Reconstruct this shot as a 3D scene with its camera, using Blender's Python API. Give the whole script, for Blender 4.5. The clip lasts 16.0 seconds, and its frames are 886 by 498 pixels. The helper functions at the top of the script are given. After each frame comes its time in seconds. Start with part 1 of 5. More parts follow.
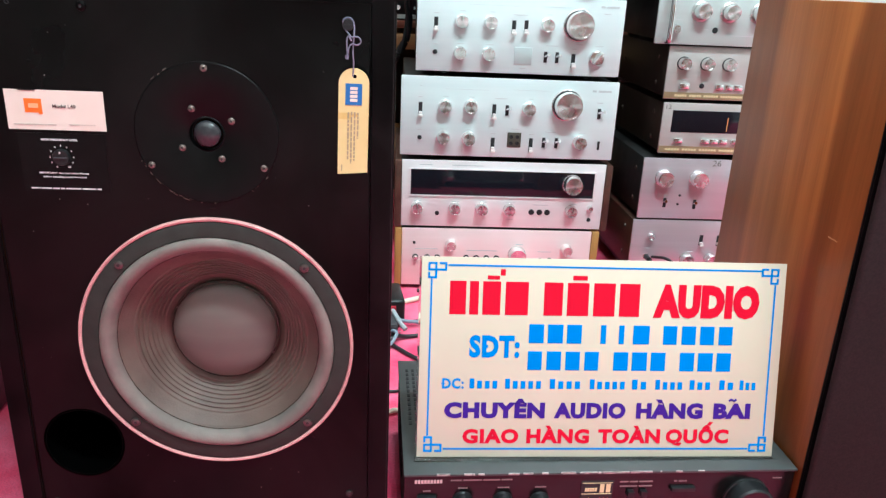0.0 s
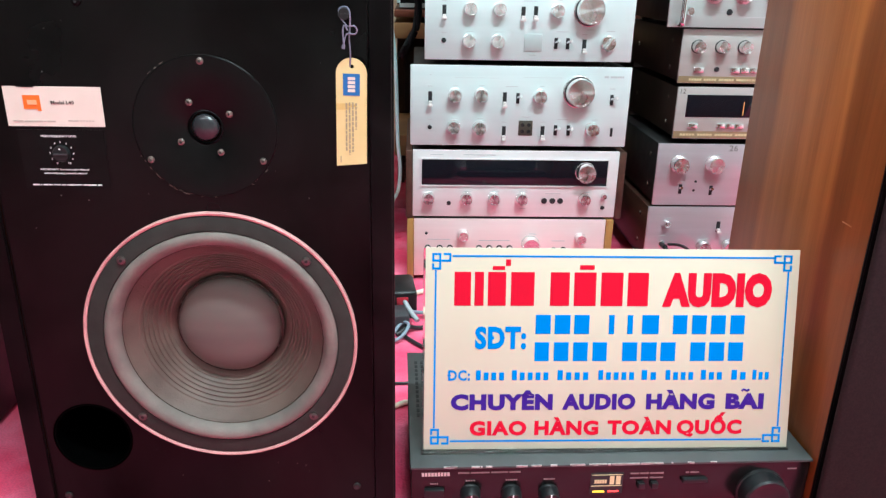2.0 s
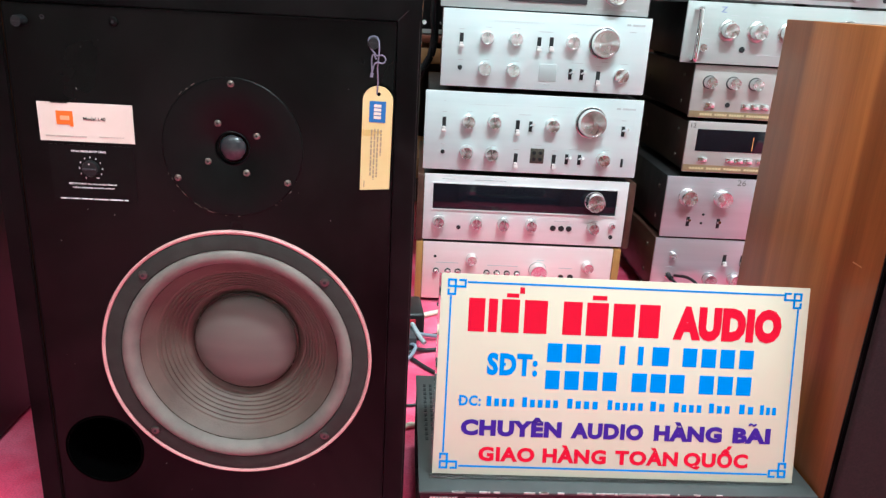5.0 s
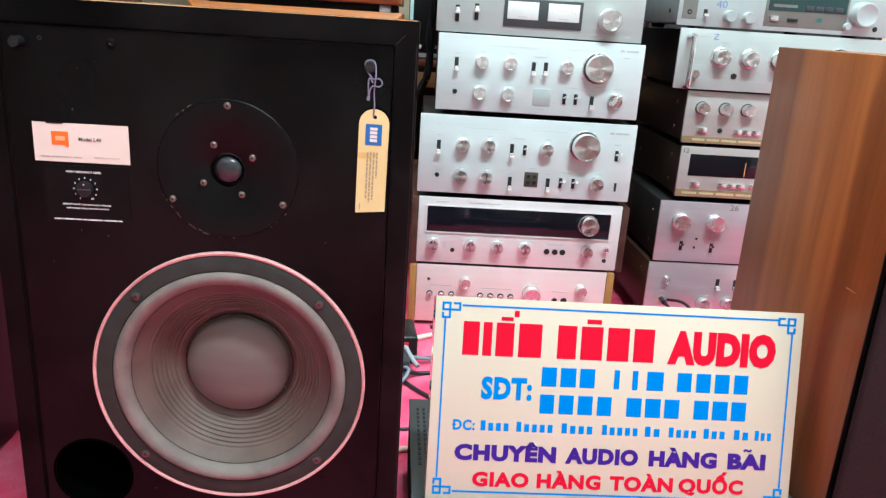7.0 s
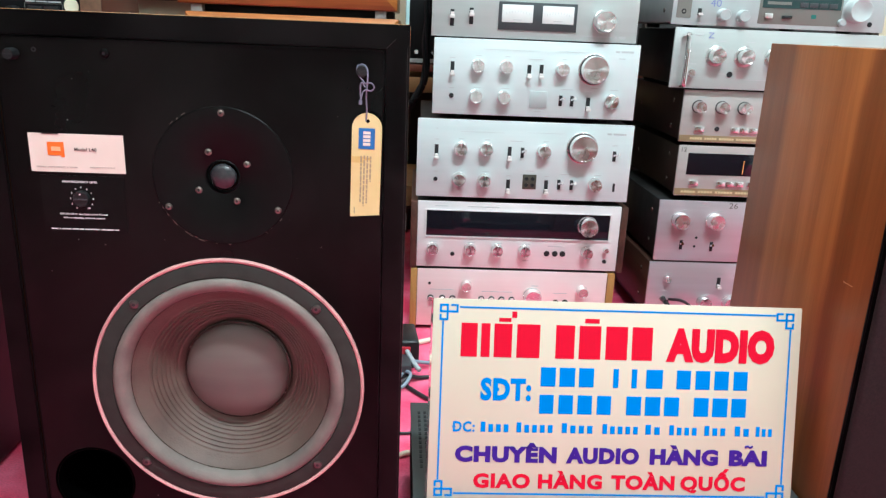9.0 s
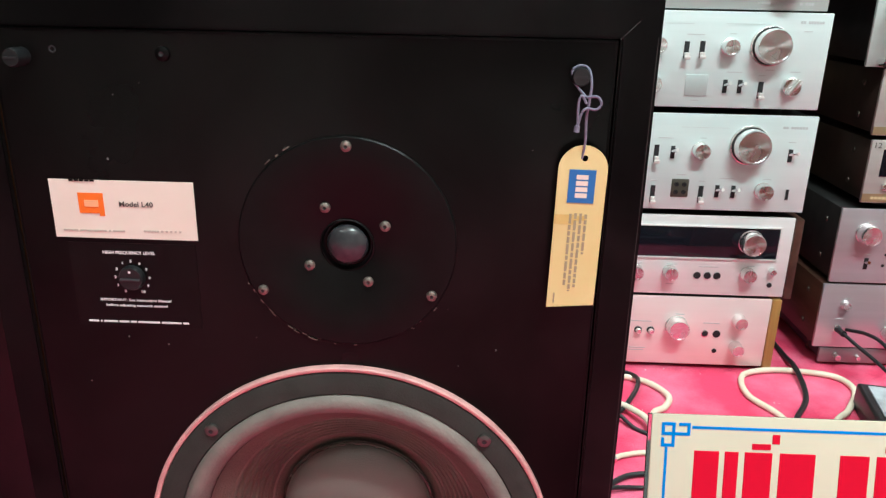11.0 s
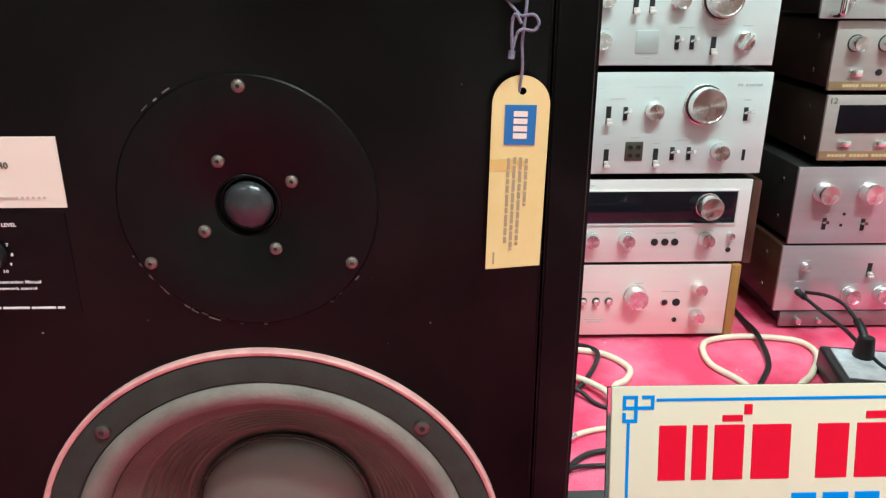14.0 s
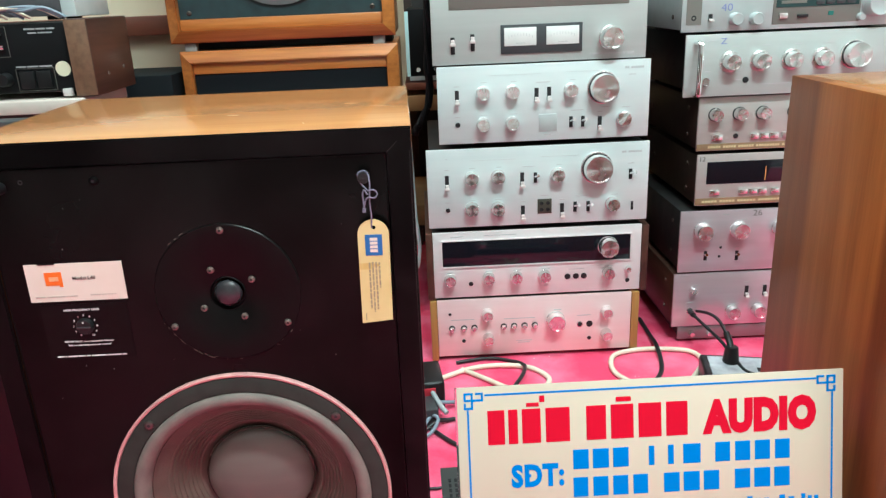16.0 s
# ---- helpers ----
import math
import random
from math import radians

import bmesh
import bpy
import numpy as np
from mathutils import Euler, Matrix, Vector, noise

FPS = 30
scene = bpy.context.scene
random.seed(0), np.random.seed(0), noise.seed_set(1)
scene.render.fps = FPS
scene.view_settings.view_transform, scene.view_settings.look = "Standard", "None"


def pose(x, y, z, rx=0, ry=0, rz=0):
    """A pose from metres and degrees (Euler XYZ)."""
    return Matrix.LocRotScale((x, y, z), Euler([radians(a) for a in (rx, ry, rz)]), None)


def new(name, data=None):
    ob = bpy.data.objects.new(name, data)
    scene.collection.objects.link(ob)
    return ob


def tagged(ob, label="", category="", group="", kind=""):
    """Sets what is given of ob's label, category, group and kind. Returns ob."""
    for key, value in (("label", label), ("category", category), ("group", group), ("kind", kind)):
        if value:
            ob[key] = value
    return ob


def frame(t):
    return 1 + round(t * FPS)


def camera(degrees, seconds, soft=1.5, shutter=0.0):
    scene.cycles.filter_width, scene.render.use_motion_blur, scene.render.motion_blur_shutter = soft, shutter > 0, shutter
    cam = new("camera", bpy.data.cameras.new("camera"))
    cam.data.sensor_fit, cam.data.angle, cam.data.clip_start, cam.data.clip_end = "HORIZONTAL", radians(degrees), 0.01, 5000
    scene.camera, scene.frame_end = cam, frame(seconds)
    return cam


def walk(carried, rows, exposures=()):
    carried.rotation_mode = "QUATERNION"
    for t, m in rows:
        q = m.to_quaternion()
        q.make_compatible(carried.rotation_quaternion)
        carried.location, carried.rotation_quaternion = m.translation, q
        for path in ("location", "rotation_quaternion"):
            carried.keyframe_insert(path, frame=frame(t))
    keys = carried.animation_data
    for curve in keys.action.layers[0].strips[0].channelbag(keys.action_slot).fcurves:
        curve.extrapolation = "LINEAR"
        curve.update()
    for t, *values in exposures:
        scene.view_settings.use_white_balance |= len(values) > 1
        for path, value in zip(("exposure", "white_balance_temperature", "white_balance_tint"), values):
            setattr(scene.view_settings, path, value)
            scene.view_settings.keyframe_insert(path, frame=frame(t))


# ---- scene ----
cam = camera(61.2, 16.0, soft=1.35)
METRES, EYE, TILT, LEAN, TURN = 0.855, 0.5757, 0.0, 0.0, -4.1
ROWS = [
    (0.0, 0.0, 0.0, 0.0, 0.85, -19.57, -2.39),
    (0.5, 0.0265, 0.0033, -0.0026, 0.92, -19.84, -1.24),
    (1.0, 0.03, 0.008, -0.0063, 1.21, -20.14, -0.62),
    (1.5, 0.0359, 0.0172, -0.0074, 1.67, -20.35, -0.57),
    (2.0, 0.0208, 0.0108, -0.002, 2.14, -20.37, -1.07),
    (2.5, 0.0142, 0.0031, 0.0013, 2.53, -20.15, -1.81),
    (3.0, 0.0077, -0.0001, 0.0056, 2.84, -19.77, -2.51),
    (3.5, 0.0025, -0.0013, 0.0075, 3.05, -19.41, -2.97),
    (6.0, 0.0017, -0.0009, 0.0067, 2.66, -18.18, -3.07),
    (6.5, 0.0057, -0.0027, 0.0056, 2.54, -17.63, -3.32),
    (7.0, -0.0008, -0.0001, 0.0076, 2.41, -17.07, -3.52),
    (7.5, -0.0029, -0.0053, 0.009, 2.23, -16.74, -3.41),
    (8.0, -0.0016, -0.0045, 0.0087, 2.04, -16.57, -3.17),
    (8.5, 0.0034, -0.0017, 0.0058, 1.99, -16.51, -2.74),
    (9.0, 0.0089, -0.0034, 0.0046, 2.37, -16.61, -2.29),
    (9.5, -0.0247, 0.0318, 0.0311, 2.97, -16.71, -1.78),
    (10.0, -0.1019, 0.1456, 0.0528, 5.67, -17.33, -1.11),
    (10.2, -0.1297, 0.1944, 0.0356, 6.43, -17.76, -1.07),
    (12.3, -0.1321, 0.3646, -0.0149, 4.23, -19.79, -1.52),
    (12.5, -0.1228, 0.3817, -0.0236, 3.16, -19.73, -1.23),
    (13.0, -0.1029, 0.3881, -0.0304, 1.89, -19.93, -0.62),
    (13.5, -0.112, 0.3785, -0.0309, 1.87, -20.22, -0.46),
    (14.0, -0.1209, 0.3674, -0.0339, 2.64, -20.27, -0.08),
    (14.5, -0.1277, 0.3389, -0.0245, 3.61, -20.08, 0.44),
    (15.0, -0.0749, 0.2258, 0.0446, 4.16, -19.73, 1.04),
    (15.5, -0.0296, 0.1196, 0.0968, 4.13, -19.27, 1.68),
    (16.0, 0.0091, 0.0726, 0.121, 2.39, -18.81, 2.27),
]
walk(cam, [(t, pose(0, 0, EYE, TILT, LEAN, TURN) @ pose(METRES * x, METRES * y, METRES * z, 90 + pitch, roll, yaw)) for t, x, y, z, yaw, pitch, roll in ROWS],
     [(0.0, 0.01, 6050, -2), (9.4, -0.06, 6100, -1), (10.0, -0.28, 6150, 1), (12.5, -0.15, 6900, -12), (13.2, -0.23, 6550, -10), (14.5, -0.21, 6450, -6), (16.0, -0.20, 6300, -5)])

# ---------------- world and lights ----------------
world = bpy.data.worlds.new("world")
world.use_nodes = True
scene.world = world
world.node_tree.nodes["Background"].inputs["Color"].default_value = (0.9, 0.93, 1.0, 1)
world.node_tree.nodes["Background"].inputs["Strength"].default_value = 0.02

LAMPS = [(0.62, -0.25, 108), (-1.2, -1.0, 15), (0.9, -1.9, 12), (0.3, 1.15, 24), (-1.1, 1.3, 23)]
for lx, ly, watts in LAMPS:
    data = bpy.data.lights.new("ceiling_tube_light", "AREA")
    data.shape, data.size, data.size_y = "RECTANGLE", 1.15, 0.16
    data.energy, data.color = watts, (0.815, 0.95, 1.0)
    lamp = new("ceiling_tube_light", data)
    lamp.matrix_world = pose(lx, ly, 2.62, 0, 0, 0)


# ---------------- materials ----------------
def mat(name, color, rough=0.5, metal=0.0, color2=None, scale=20.0, stretch=(1, 1, 1), bump=0.0, bump_scale=None,
        rough_var=0.0, coat=0.0, detail=4.0, sheen=0.0, spec=0.5):
    m = bpy.data.materials.new(name)
    m.use_nodes = True
    nt = m.node_tree
    b = nt.nodes["Principled BSDF"]
    b.inputs["Base Color"].default_value = (*color, 1)
    b.inputs["Roughness"].default_value = rough
    b.inputs["Metallic"].default_value = metal
    b.inputs["Coat Weight"].default_value = coat
    b.inputs["Specular IOR Level"].default_value = spec
    b.inputs["Sheen Weight"].default_value = sheen
    tc = nt.nodes.new("ShaderNodeTexCoord")
    mp = nt.nodes.new("ShaderNodeMapping")
    mp.inputs["Scale"].default_value = stretch
    nt.links.new(tc.outputs["Object"], mp.inputs["Vector"])
    nz = nt.nodes.new("ShaderNodeTexNoise")
    nz.inputs["Scale"].default_value = scale
    nz.inputs["Detail"].default_value = detail
    nt.links.new(mp.outputs["Vector"], nz.inputs["Vector"])
    if color2:
        mix = nt.nodes.new("ShaderNodeMix")
        mix.data_type = "RGBA"
        mix.inputs["A"].default_value = (*color, 1)
        mix.inputs["B"].default_value = (*color2, 1)
        rp = nt.nodes.new("ShaderNodeMapRange")
        rp.inputs["From Min"].default_value, rp.inputs["From Max"].default_value = 0.35, 0.68
        nt.links.new(nz.outputs["Fac"], rp.inputs["Value"])
        nt.links.new(rp.outputs["Result"], mix.inputs["Factor"])
        nt.links.new(mix.outputs["Result"], b.inputs["Base Color"])
    if rough_var:
        n2 = nt.nodes.new("ShaderNodeTexNoise")
        n2.inputs["Scale"].default_value, n2.inputs["Detail"].default_value = 9.0, 6.0
        nt.links.new(tc.outputs["Object"], n2.inputs["Vector"])
        r2 = nt.nodes.new("ShaderNodeMapRange")
        r2.inputs["From Min"].default_value, r2.inputs["From Max"].default_value = 0.3, 0.7
        r2.inputs["To Min"].default_value, r2.inputs["To Max"].default_value = rough - rough_var, rough + rough_var
        nt.links.new(n2.outputs["Fac"], r2.inputs["Value"])
        nt.links.new(r2.outputs["Result"], b.inputs["Roughness"])
    if bump:
        n3 = nt.nodes.new("ShaderNodeTexNoise")
        n3.inputs["Scale"].default_value = bump_scale or scale
        n3.inputs["Detail"].default_value = 5.0
        nt.links.new(mp.outputs["Vector"], n3.inputs["Vector"])
        bp = nt.nodes.new("ShaderNodeBump")
        bp.inputs["Strength"].default_value, bp.inputs["Distance"].default_value = bump, 0.002
        nt.links.new(n3.outputs["Fac"], bp.inputs["Height"])
        nt.links.new(bp.outputs["Normal"], b.inputs["Normal"])
    return m


def wood(name, dark, light, grain="z", rough=0.42, scale=14.0, coat=0.0, spec=0.5):
    """Veneer with long streaks along one axis, a second scale of fine pores, and slow bands of tone."""
    m = bpy.data.materials.new(name)
    m.use_nodes = True
    nt = m.node_tree
    b = nt.nodes["Principled BSDF"]
    tc = nt.nodes.new("ShaderNodeTexCoord")
    k = {"x": (0.05, 1, 1), "y": (1, 0.05, 1), "z": (1, 1, 0.05)}[grain]
    fac = []
    for s, d, dist in ((scale, 6, 0.3), (scale * 9, 3, 0.0)):
        mp = nt.nodes.new("ShaderNodeMapping")
        mp.inputs["Scale"].default_value = k
        nz = nt.nodes.new("ShaderNodeTexNoise")
        nz.inputs["Scale"].default_value, nz.inputs["Detail"].default_value, nz.inputs["Distortion"].default_value = s, d, dist
        nt.links.new(tc.outputs["Object"], mp.inputs["Vector"])
        nt.links.new(mp.outputs["Vector"], nz.inputs["Vector"])
        fac.append(nz.outputs["Fac"])
    add = nt.nodes.new("ShaderNodeMath")
    add.operation = "MULTIPLY_ADD"
    add.inputs[1].default_value = 0.34
    nt.links.new(fac[1], add.inputs[0])
    nt.links.new(fac[0], add.inputs[2])
    rp = nt.nodes.new("ShaderNodeMapRange")
    rp.inputs["From Min"].default_value, rp.inputs["From Max"].default_value = 0.50, 0.86
    nt.links.new(add.outputs["Value"], rp.inputs["Value"])
    mix = nt.nodes.new("ShaderNodeMix")
    mix.data_type = "RGBA"
    mix.inputs["A"].default_value, mix.inputs["B"].default_value = (*dark, 1), (*light, 1)
    nt.links.new(rp.outputs["Result"], mix.inputs["Factor"])
    nt.links.new(mix.outputs["Result"], b.inputs["Base Color"])
    b.inputs["Roughness"].default_value = rough
    b.inputs["Coat Weight"].default_value = coat
    b.inputs["Specular IOR Level"].default_value = spec
    bp = nt.nodes.new("ShaderNodeBump")
    bp.inputs["Strength"].default_value, bp.inputs["Distance"].default_value = 0.12, 0.0006
    nt.links.new(fac[1], bp.inputs["Height"])
    nt.links.new(bp.outputs["Normal"], b.inputs["Normal"])
    return m


def glow(name, color, strength):
    m = bpy.data.materials.new(name)
    m.use_nodes = True
    b = m.node_tree.nodes["Principled BSDF"]
    b.inputs["Base Color"].default_value = (*color, 1)
    b.inputs["Emission Color"].default_value = (*color, 1)
    b.inputs["Emission Strength"].default_value = strength
    return m


def glass(name, tint=(0.97, 0.99, 0.98), rough=0.03):
    m = bpy.data.materials.new(name)
    m.use_nodes = True
    b = m.node_tree.nodes["Principled BSDF"]
    b.inputs["Base Color"].default_value = (*tint, 1)
    b.inputs["Transmission Weight"].default_value = 1.0
    b.inputs["Roughness"].default_value = rough
    b.inputs["IOR"].default_value = 1.49
    return m


SILVER = mat("brushed aluminium, bright", (0.69, 0.745, 0.745), 0.36, 0.16, (0.645, 0.705, 0.71), 60, (0.03, 1, 1), 0.05, 700, 0.05)
SILVER_WARM = mat("brushed aluminium, warm", (0.84, 0.80, 0.80), 0.34, 0.22, (0.79, 0.75, 0.75), 60, (0.03, 1, 1), 0.05, 700, 0.05)
# Pink bounce from the red carpet is mixed into this base colour.
SILVER_ROSE_BOUNCE = mat("brushed aluminium, rosy carpet bounce", (0.95, 0.75, 0.745), 0.42, 0.25, (0.90, 0.70, 0.695), 60, (0.03, 1, 1), 0.05, 700, 0.05)
SILVER_DIM = mat("brushed aluminium, dull", (0.515, 0.545, 0.53), 0.40, 0.14, (0.47, 0.50, 0.485), 60, (0.03, 1, 1), 0.05, 700, 0.05)
SILVER_BROWN = mat("brushed aluminium, brownish", (0.60, 0.55, 0.53), 0.36, 0.35, (0.54, 0.49, 0.47), 60, (0.03, 1, 1), 0.05, 700, 0.05)
# Mauve tint carries the carpet's reflected red in the colour itself.
SILVER_PINK_BOUNCE = mat("brushed aluminium, mauve carpet bounce", (0.68, 0.60, 0.65), 0.32, 0.60, (0.61, 0.535, 0.58), 60, (0.03, 1, 1), 0.05, 700, 0.05)
# Shadow at the second stack's foot is put into this darker silver.
SILVER_SHADED = mat("brushed aluminium, shaded", (0.34, 0.27, 0.29), 0.36, 0.6, (0.28, 0.22, 0.24), 60, (0.03, 1, 1), 0.05, 700, 0.05)
WHITE_SILVER = mat("satin silver paint", (0.50, 0.54, 0.54), 0.45, 0.2, (0.455, 0.49, 0.49), 30, (1, 1, 1), 0.02, 600)
def turned(name, color, rough):
    """Aluminium turned on a lathe: the light fans out round the middle."""
    m = mat(name, color, rough, 0.95, rough_var=0.05)
    nt = m.node_tree
    b = nt.nodes["Principled BSDF"]
    tg = nt.nodes.new("ShaderNodeTangent")
    tg.direction_type, tg.axis = "RADIAL", "Y"
    b.inputs["Anisotropic"].default_value = 0.92
    nt.links.new(tg.outputs["Tangent"], b.inputs["Tangent"])
    return m


KNOB = turned("turned aluminium", (0.80, 0.79, 0.78), 0.24)
KNOB_RIM = mat("turned aluminium", (0.83, 0.82, 0.81), 0.26, 0.95, (0.72, 0.71, 0.70), 90, (1, 1, 1), 0.05, 900, 0.06)
CHROME = mat("polished chrome", (0.86, 0.86, 0.87), 0.10, 1.0, rough_var=0.04)
SCREW = mat("tarnished screw", (0.13, 0.105, 0.09), 0.42, 0.85, (0.10, 0.08, 0.07), 300)
BRIGHT_SCREW = mat("worn screw head", (0.24, 0.19, 0.165), 0.42, 0.75, (0.13, 0.10, 0.09), 500)
SLOT = mat("black slot plastic", (0.012, 0.012, 0.014), 0.6)
LEVER = mat("pale plastic lever", (0.72, 0.66, 0.64), 0.4, 0.2)
CASE_BLACK = mat("black painted steel casing", (0.018, 0.017, 0.018), 0.5, 0.0, (0.03, 0.028, 0.028), 40, (1, 1, 1), 0.08, 900, 0.08)
CASE_BROWN = mat("dark brown steel casing", (0.045, 0.028, 0.022), 0.45, 0.0, (0.03, 0.02, 0.016), 30, (1, 1, 1), 0.05, 700)
GREY_PRINT = mat("grey panel print", (0.55, 0.55, 0.56), 0.6)
WHITE_PRINT = mat("white panel print", (0.78, 0.74, 0.74), 0.6)
PINK_PRINT = mat("pale pink panel print", (0.62, 0.42, 0.42), 0.6)
GOLD = mat("dull gold strip", (0.42, 0.33, 0.19), 0.4, 0.6, (0.36, 0.28, 0.17), 80, (0.05, 1, 1))
GOLD_PRINT = mat("gold print", (0.72, 0.60, 0.34), 0.5)
DISPLAY = mat("black dial glass", (0.008, 0.009, 0.014), 0.08, 0.0, spec=0.5)
METER_WHITE = mat("meter scale card", (0.80, 0.80, 0.78), 0.5, 0.0, (0.74, 0.74, 0.72), 25)
METER_GREY = mat("meter surround", (0.05, 0.055, 0.06), 0.4)
def smeared(m, low, high, scale=6.0):
    """Uneven gloss: wiped and dusty patches catch the light differently."""
    nt = m.node_tree
    b = nt.nodes["Principled BSDF"]
    tc = nt.nodes.new("ShaderNodeTexCoord")
    nz = nt.nodes.new("ShaderNodeTexNoise")
    nz.inputs["Scale"].default_value, nz.inputs["Detail"].default_value, nz.inputs["Distortion"].default_value = scale, 5.0, 0.6
    nt.links.new(tc.outputs["Object"], nz.inputs["Vector"])
    rp = nt.nodes.new("ShaderNodeMapRange")
    rp.inputs["From Min"].default_value, rp.inputs["From Max"].default_value = 0.36, 0.66
    rp.inputs["To Min"].default_value, rp.inputs["To Max"].default_value = low, high
    nt.links.new(nz.outputs["Fac"], rp.inputs["Value"])
    nt.links.new(rp.outputs["Result"], b.inputs["Specular IOR Level"])
    return m


BLACK_PAINT = smeared(mat("satin black baffle paint", (0.0008, 0.0006, 0.0006), 0.33, 0.0, (0.0052, 0.0041, 0.0039), 3.6, (1, 1, 1), 0.006, 420, 0.08), 0.07, 0.19)
BLACK_EDGE = smeared(mat("black painted front frame", (0.0014, 0.0012, 0.0013), 0.40, 0.0, (0.0028, 0.0024, 0.0024), 16, (1, 1, 1), 0.012, 260, 0.08), 0.06, 0.18, 9.0)
BLACK_PLATE = mat("black anodised plate", (0.0022, 0.002, 0.002), 0.32, 0.0, (0.004, 0.0036, 0.0036), 60, (1, 1, 1), 0.006, 900, 0.05, spec=0.14)
DOME = mat("treated fabric dome", (0.030, 0.029, 0.032), 0.24, 0.0, (0.018, 0.018, 0.021), 200, (1, 1, 1), 0.05, 1500)
RIM = mat("pinkish trim ring", (0.68, 0.35, 0.335), 0.5, 0.0, (0.56, 0.27, 0.265), 90)
FOAM = mat("grey foam surround", (0.205, 0.166, 0.147), 0.72, 0.0, (0.14, 0.113, 0.100), 35, (1, 1, 1), 0.25, 500)
CONE = mat("brown-grey paper cone", (0.120, 0.080, 0.064), 0.55, 0.0, (0.080, 0.052, 0.042), 30, (1, 1, 1), 0.3, 700)
CAP = mat("felted dust cap", (0.140, 0.118, 0.103), 0.5, 0.0, (0.100, 0.083, 0.073), 16, (0.4, 1, 2.2), 0.1, 900)
GASKET = mat("grey cork gasket", (0.036, 0.036, 0.032), 0.7, 0.0, (0.025, 0.025, 0.022), 60, (1, 1, 1), 0.2, 700, spec=0.25)
# Darkness inside the tube is put into the colour: near zero, no specular.
PORT = mat("shade-black port lining", (0.0006, 0.0006, 0.0006), 0.9, spec=0.0)
GLUE = mat("shiny brown glue line", (0.07, 0.045, 0.034), 0.14, 0.0, (0.02, 0.014, 0.012), 220)
CHIP = mat("bare chipped edge", (0.26, 0.21, 0.17), 0.7, 0.0, (0.10, 0.08, 0.07), 300)
CHIP_WHITE = mat("bare metal chips", (0.62, 0.60, 0.57), 0.45, 0.4, (0.4, 0.38, 0.36), 300)
# Lit copy of the cabinet walnut: the top's brightness sits in its tones.
WALNUT_LIT_TOP = wood("oiled walnut, lit top", (0.36, 0.142, 0.050), (0.48, 0.212, 0.077), "x", 0.16, 24, 0.0)
WALNUT_SIDE = wood("oiled walnut, side", (0.265, 0.086, 0.021), (0.385, 0.132, 0.034), "z", 0.34, 46, 0.0, 0.28)


def veneer_leaves(m, edges, tones):
    """Leaves of veneer side by side along y, each of its own tone, with soft uneven seams."""
    nt = m.node_tree
    b = nt.nodes["Principled BSDF"]
    was = b.inputs["Base Color"].links[0].from_socket
    tc = nt.nodes.new("ShaderNodeTexCoord")
    sep = nt.nodes.new("ShaderNodeSeparateXYZ")
    nt.links.new(tc.outputs["Object"], sep.inputs["Vector"])
    nz = nt.nodes.new("ShaderNodeTexNoise")
    nz.inputs["Scale"].default_value = 5.0
    nt.links.new(tc.outputs["Object"], nz.inputs["Vector"])
    add = nt.nodes.new("ShaderNodeMath")
    add.operation = "MULTIPLY_ADD"
    add.inputs[1].default_value = 0.03
    nt.links.new(nz.outputs["Fac"], add.inputs[0])
    nt.links.new(sep.outputs["Y"], add.inputs[2])
    ramp = nt.nodes.new("ShaderNodeValToRGB")
    stops = ramp.color_ramp.elements
    stops[0].position, stops[0].color = 0.0, (*tones[0], 1)
    stops[1].position, stops[1].color = 1.0, (*tones[-1], 1)
    for k, e in enumerate(edges):
        for d, tone in ((-0.006, tones[k]), (0.006, tones[k + 1])):
            new_stop = stops.new((e + d + 0.015) / 0.33)
            new_stop.color = (*tone, 1)
    sc = nt.nodes.new("ShaderNodeMath")
    sc.operation = "DIVIDE"
    sc.inputs[1].default_value = 0.33
    nt.links.new(add.outputs["Value"], sc.inputs[0])
    nt.links.new(sc.outputs["Value"], ramp.inputs["Fac"])
    mul = nt.nodes.new("ShaderNodeMix")
    mul.data_type, mul.blend_type = "RGBA", "MULTIPLY"
    mul.inputs["Factor"].default_value = 1.0
    nt.links.new(was, mul.inputs["A"])
    nt.links.new(ramp.outputs["Color"], mul.inputs["B"])
    nt.links.new(mul.outputs["Result"], b.inputs["Base Color"])
    return m


veneer_leaves(WALNUT_SIDE, (0.070, 0.217), ((0.56, 0.50, 0.52), (1.0, 1.0, 1.0), (0.60, 0.53, 0.55)))
# Shaded copy of the same walnut: side darkness is put into the tones.
WALNUT_SHADED = wood("walnut, shaded side", (0.06, 0.023, 0.011), (0.13, 0.048, 0.021), "z", 0.22, 12, 0.0, 0.6)
ORANGE_WOOD = wood("orange varnished wood", (0.30, 0.082, 0.018), (0.66, 0.245, 0.065), "x", 0.30, 18, 0.2)
DARK_WOOD = wood("dark rosewood side", (0.05, 0.021, 0.015), (0.105, 0.045, 0.032), "y", 0.38, 24)
GOLD_WOOD = wood("honey wood end cheek", (0.34, 0.17, 0.05), (0.50, 0.28, 0.09), "z", 0.45, 24)
SHELF_WOOD = wood("rough shelf board", (0.30, 0.15, 0.06), (0.44, 0.25, 0.11), "x", 0.55, 12)
GRILLE = mat("dark grille cloth", (0.024, 0.013, 0.014), 0.9, 0.0, (0.016, 0.009, 0.010), 500, (1, 1, 1), 0.3, 1200, spec=0.2)
GRILLE_BLUE = mat("blue-black grille cloth", (0.008, 0.010, 0.013), 0.9, 0.0, (0.005, 0.007, 0.009), 500, (1, 1, 1), 0.4, 1200, spec=0.2)
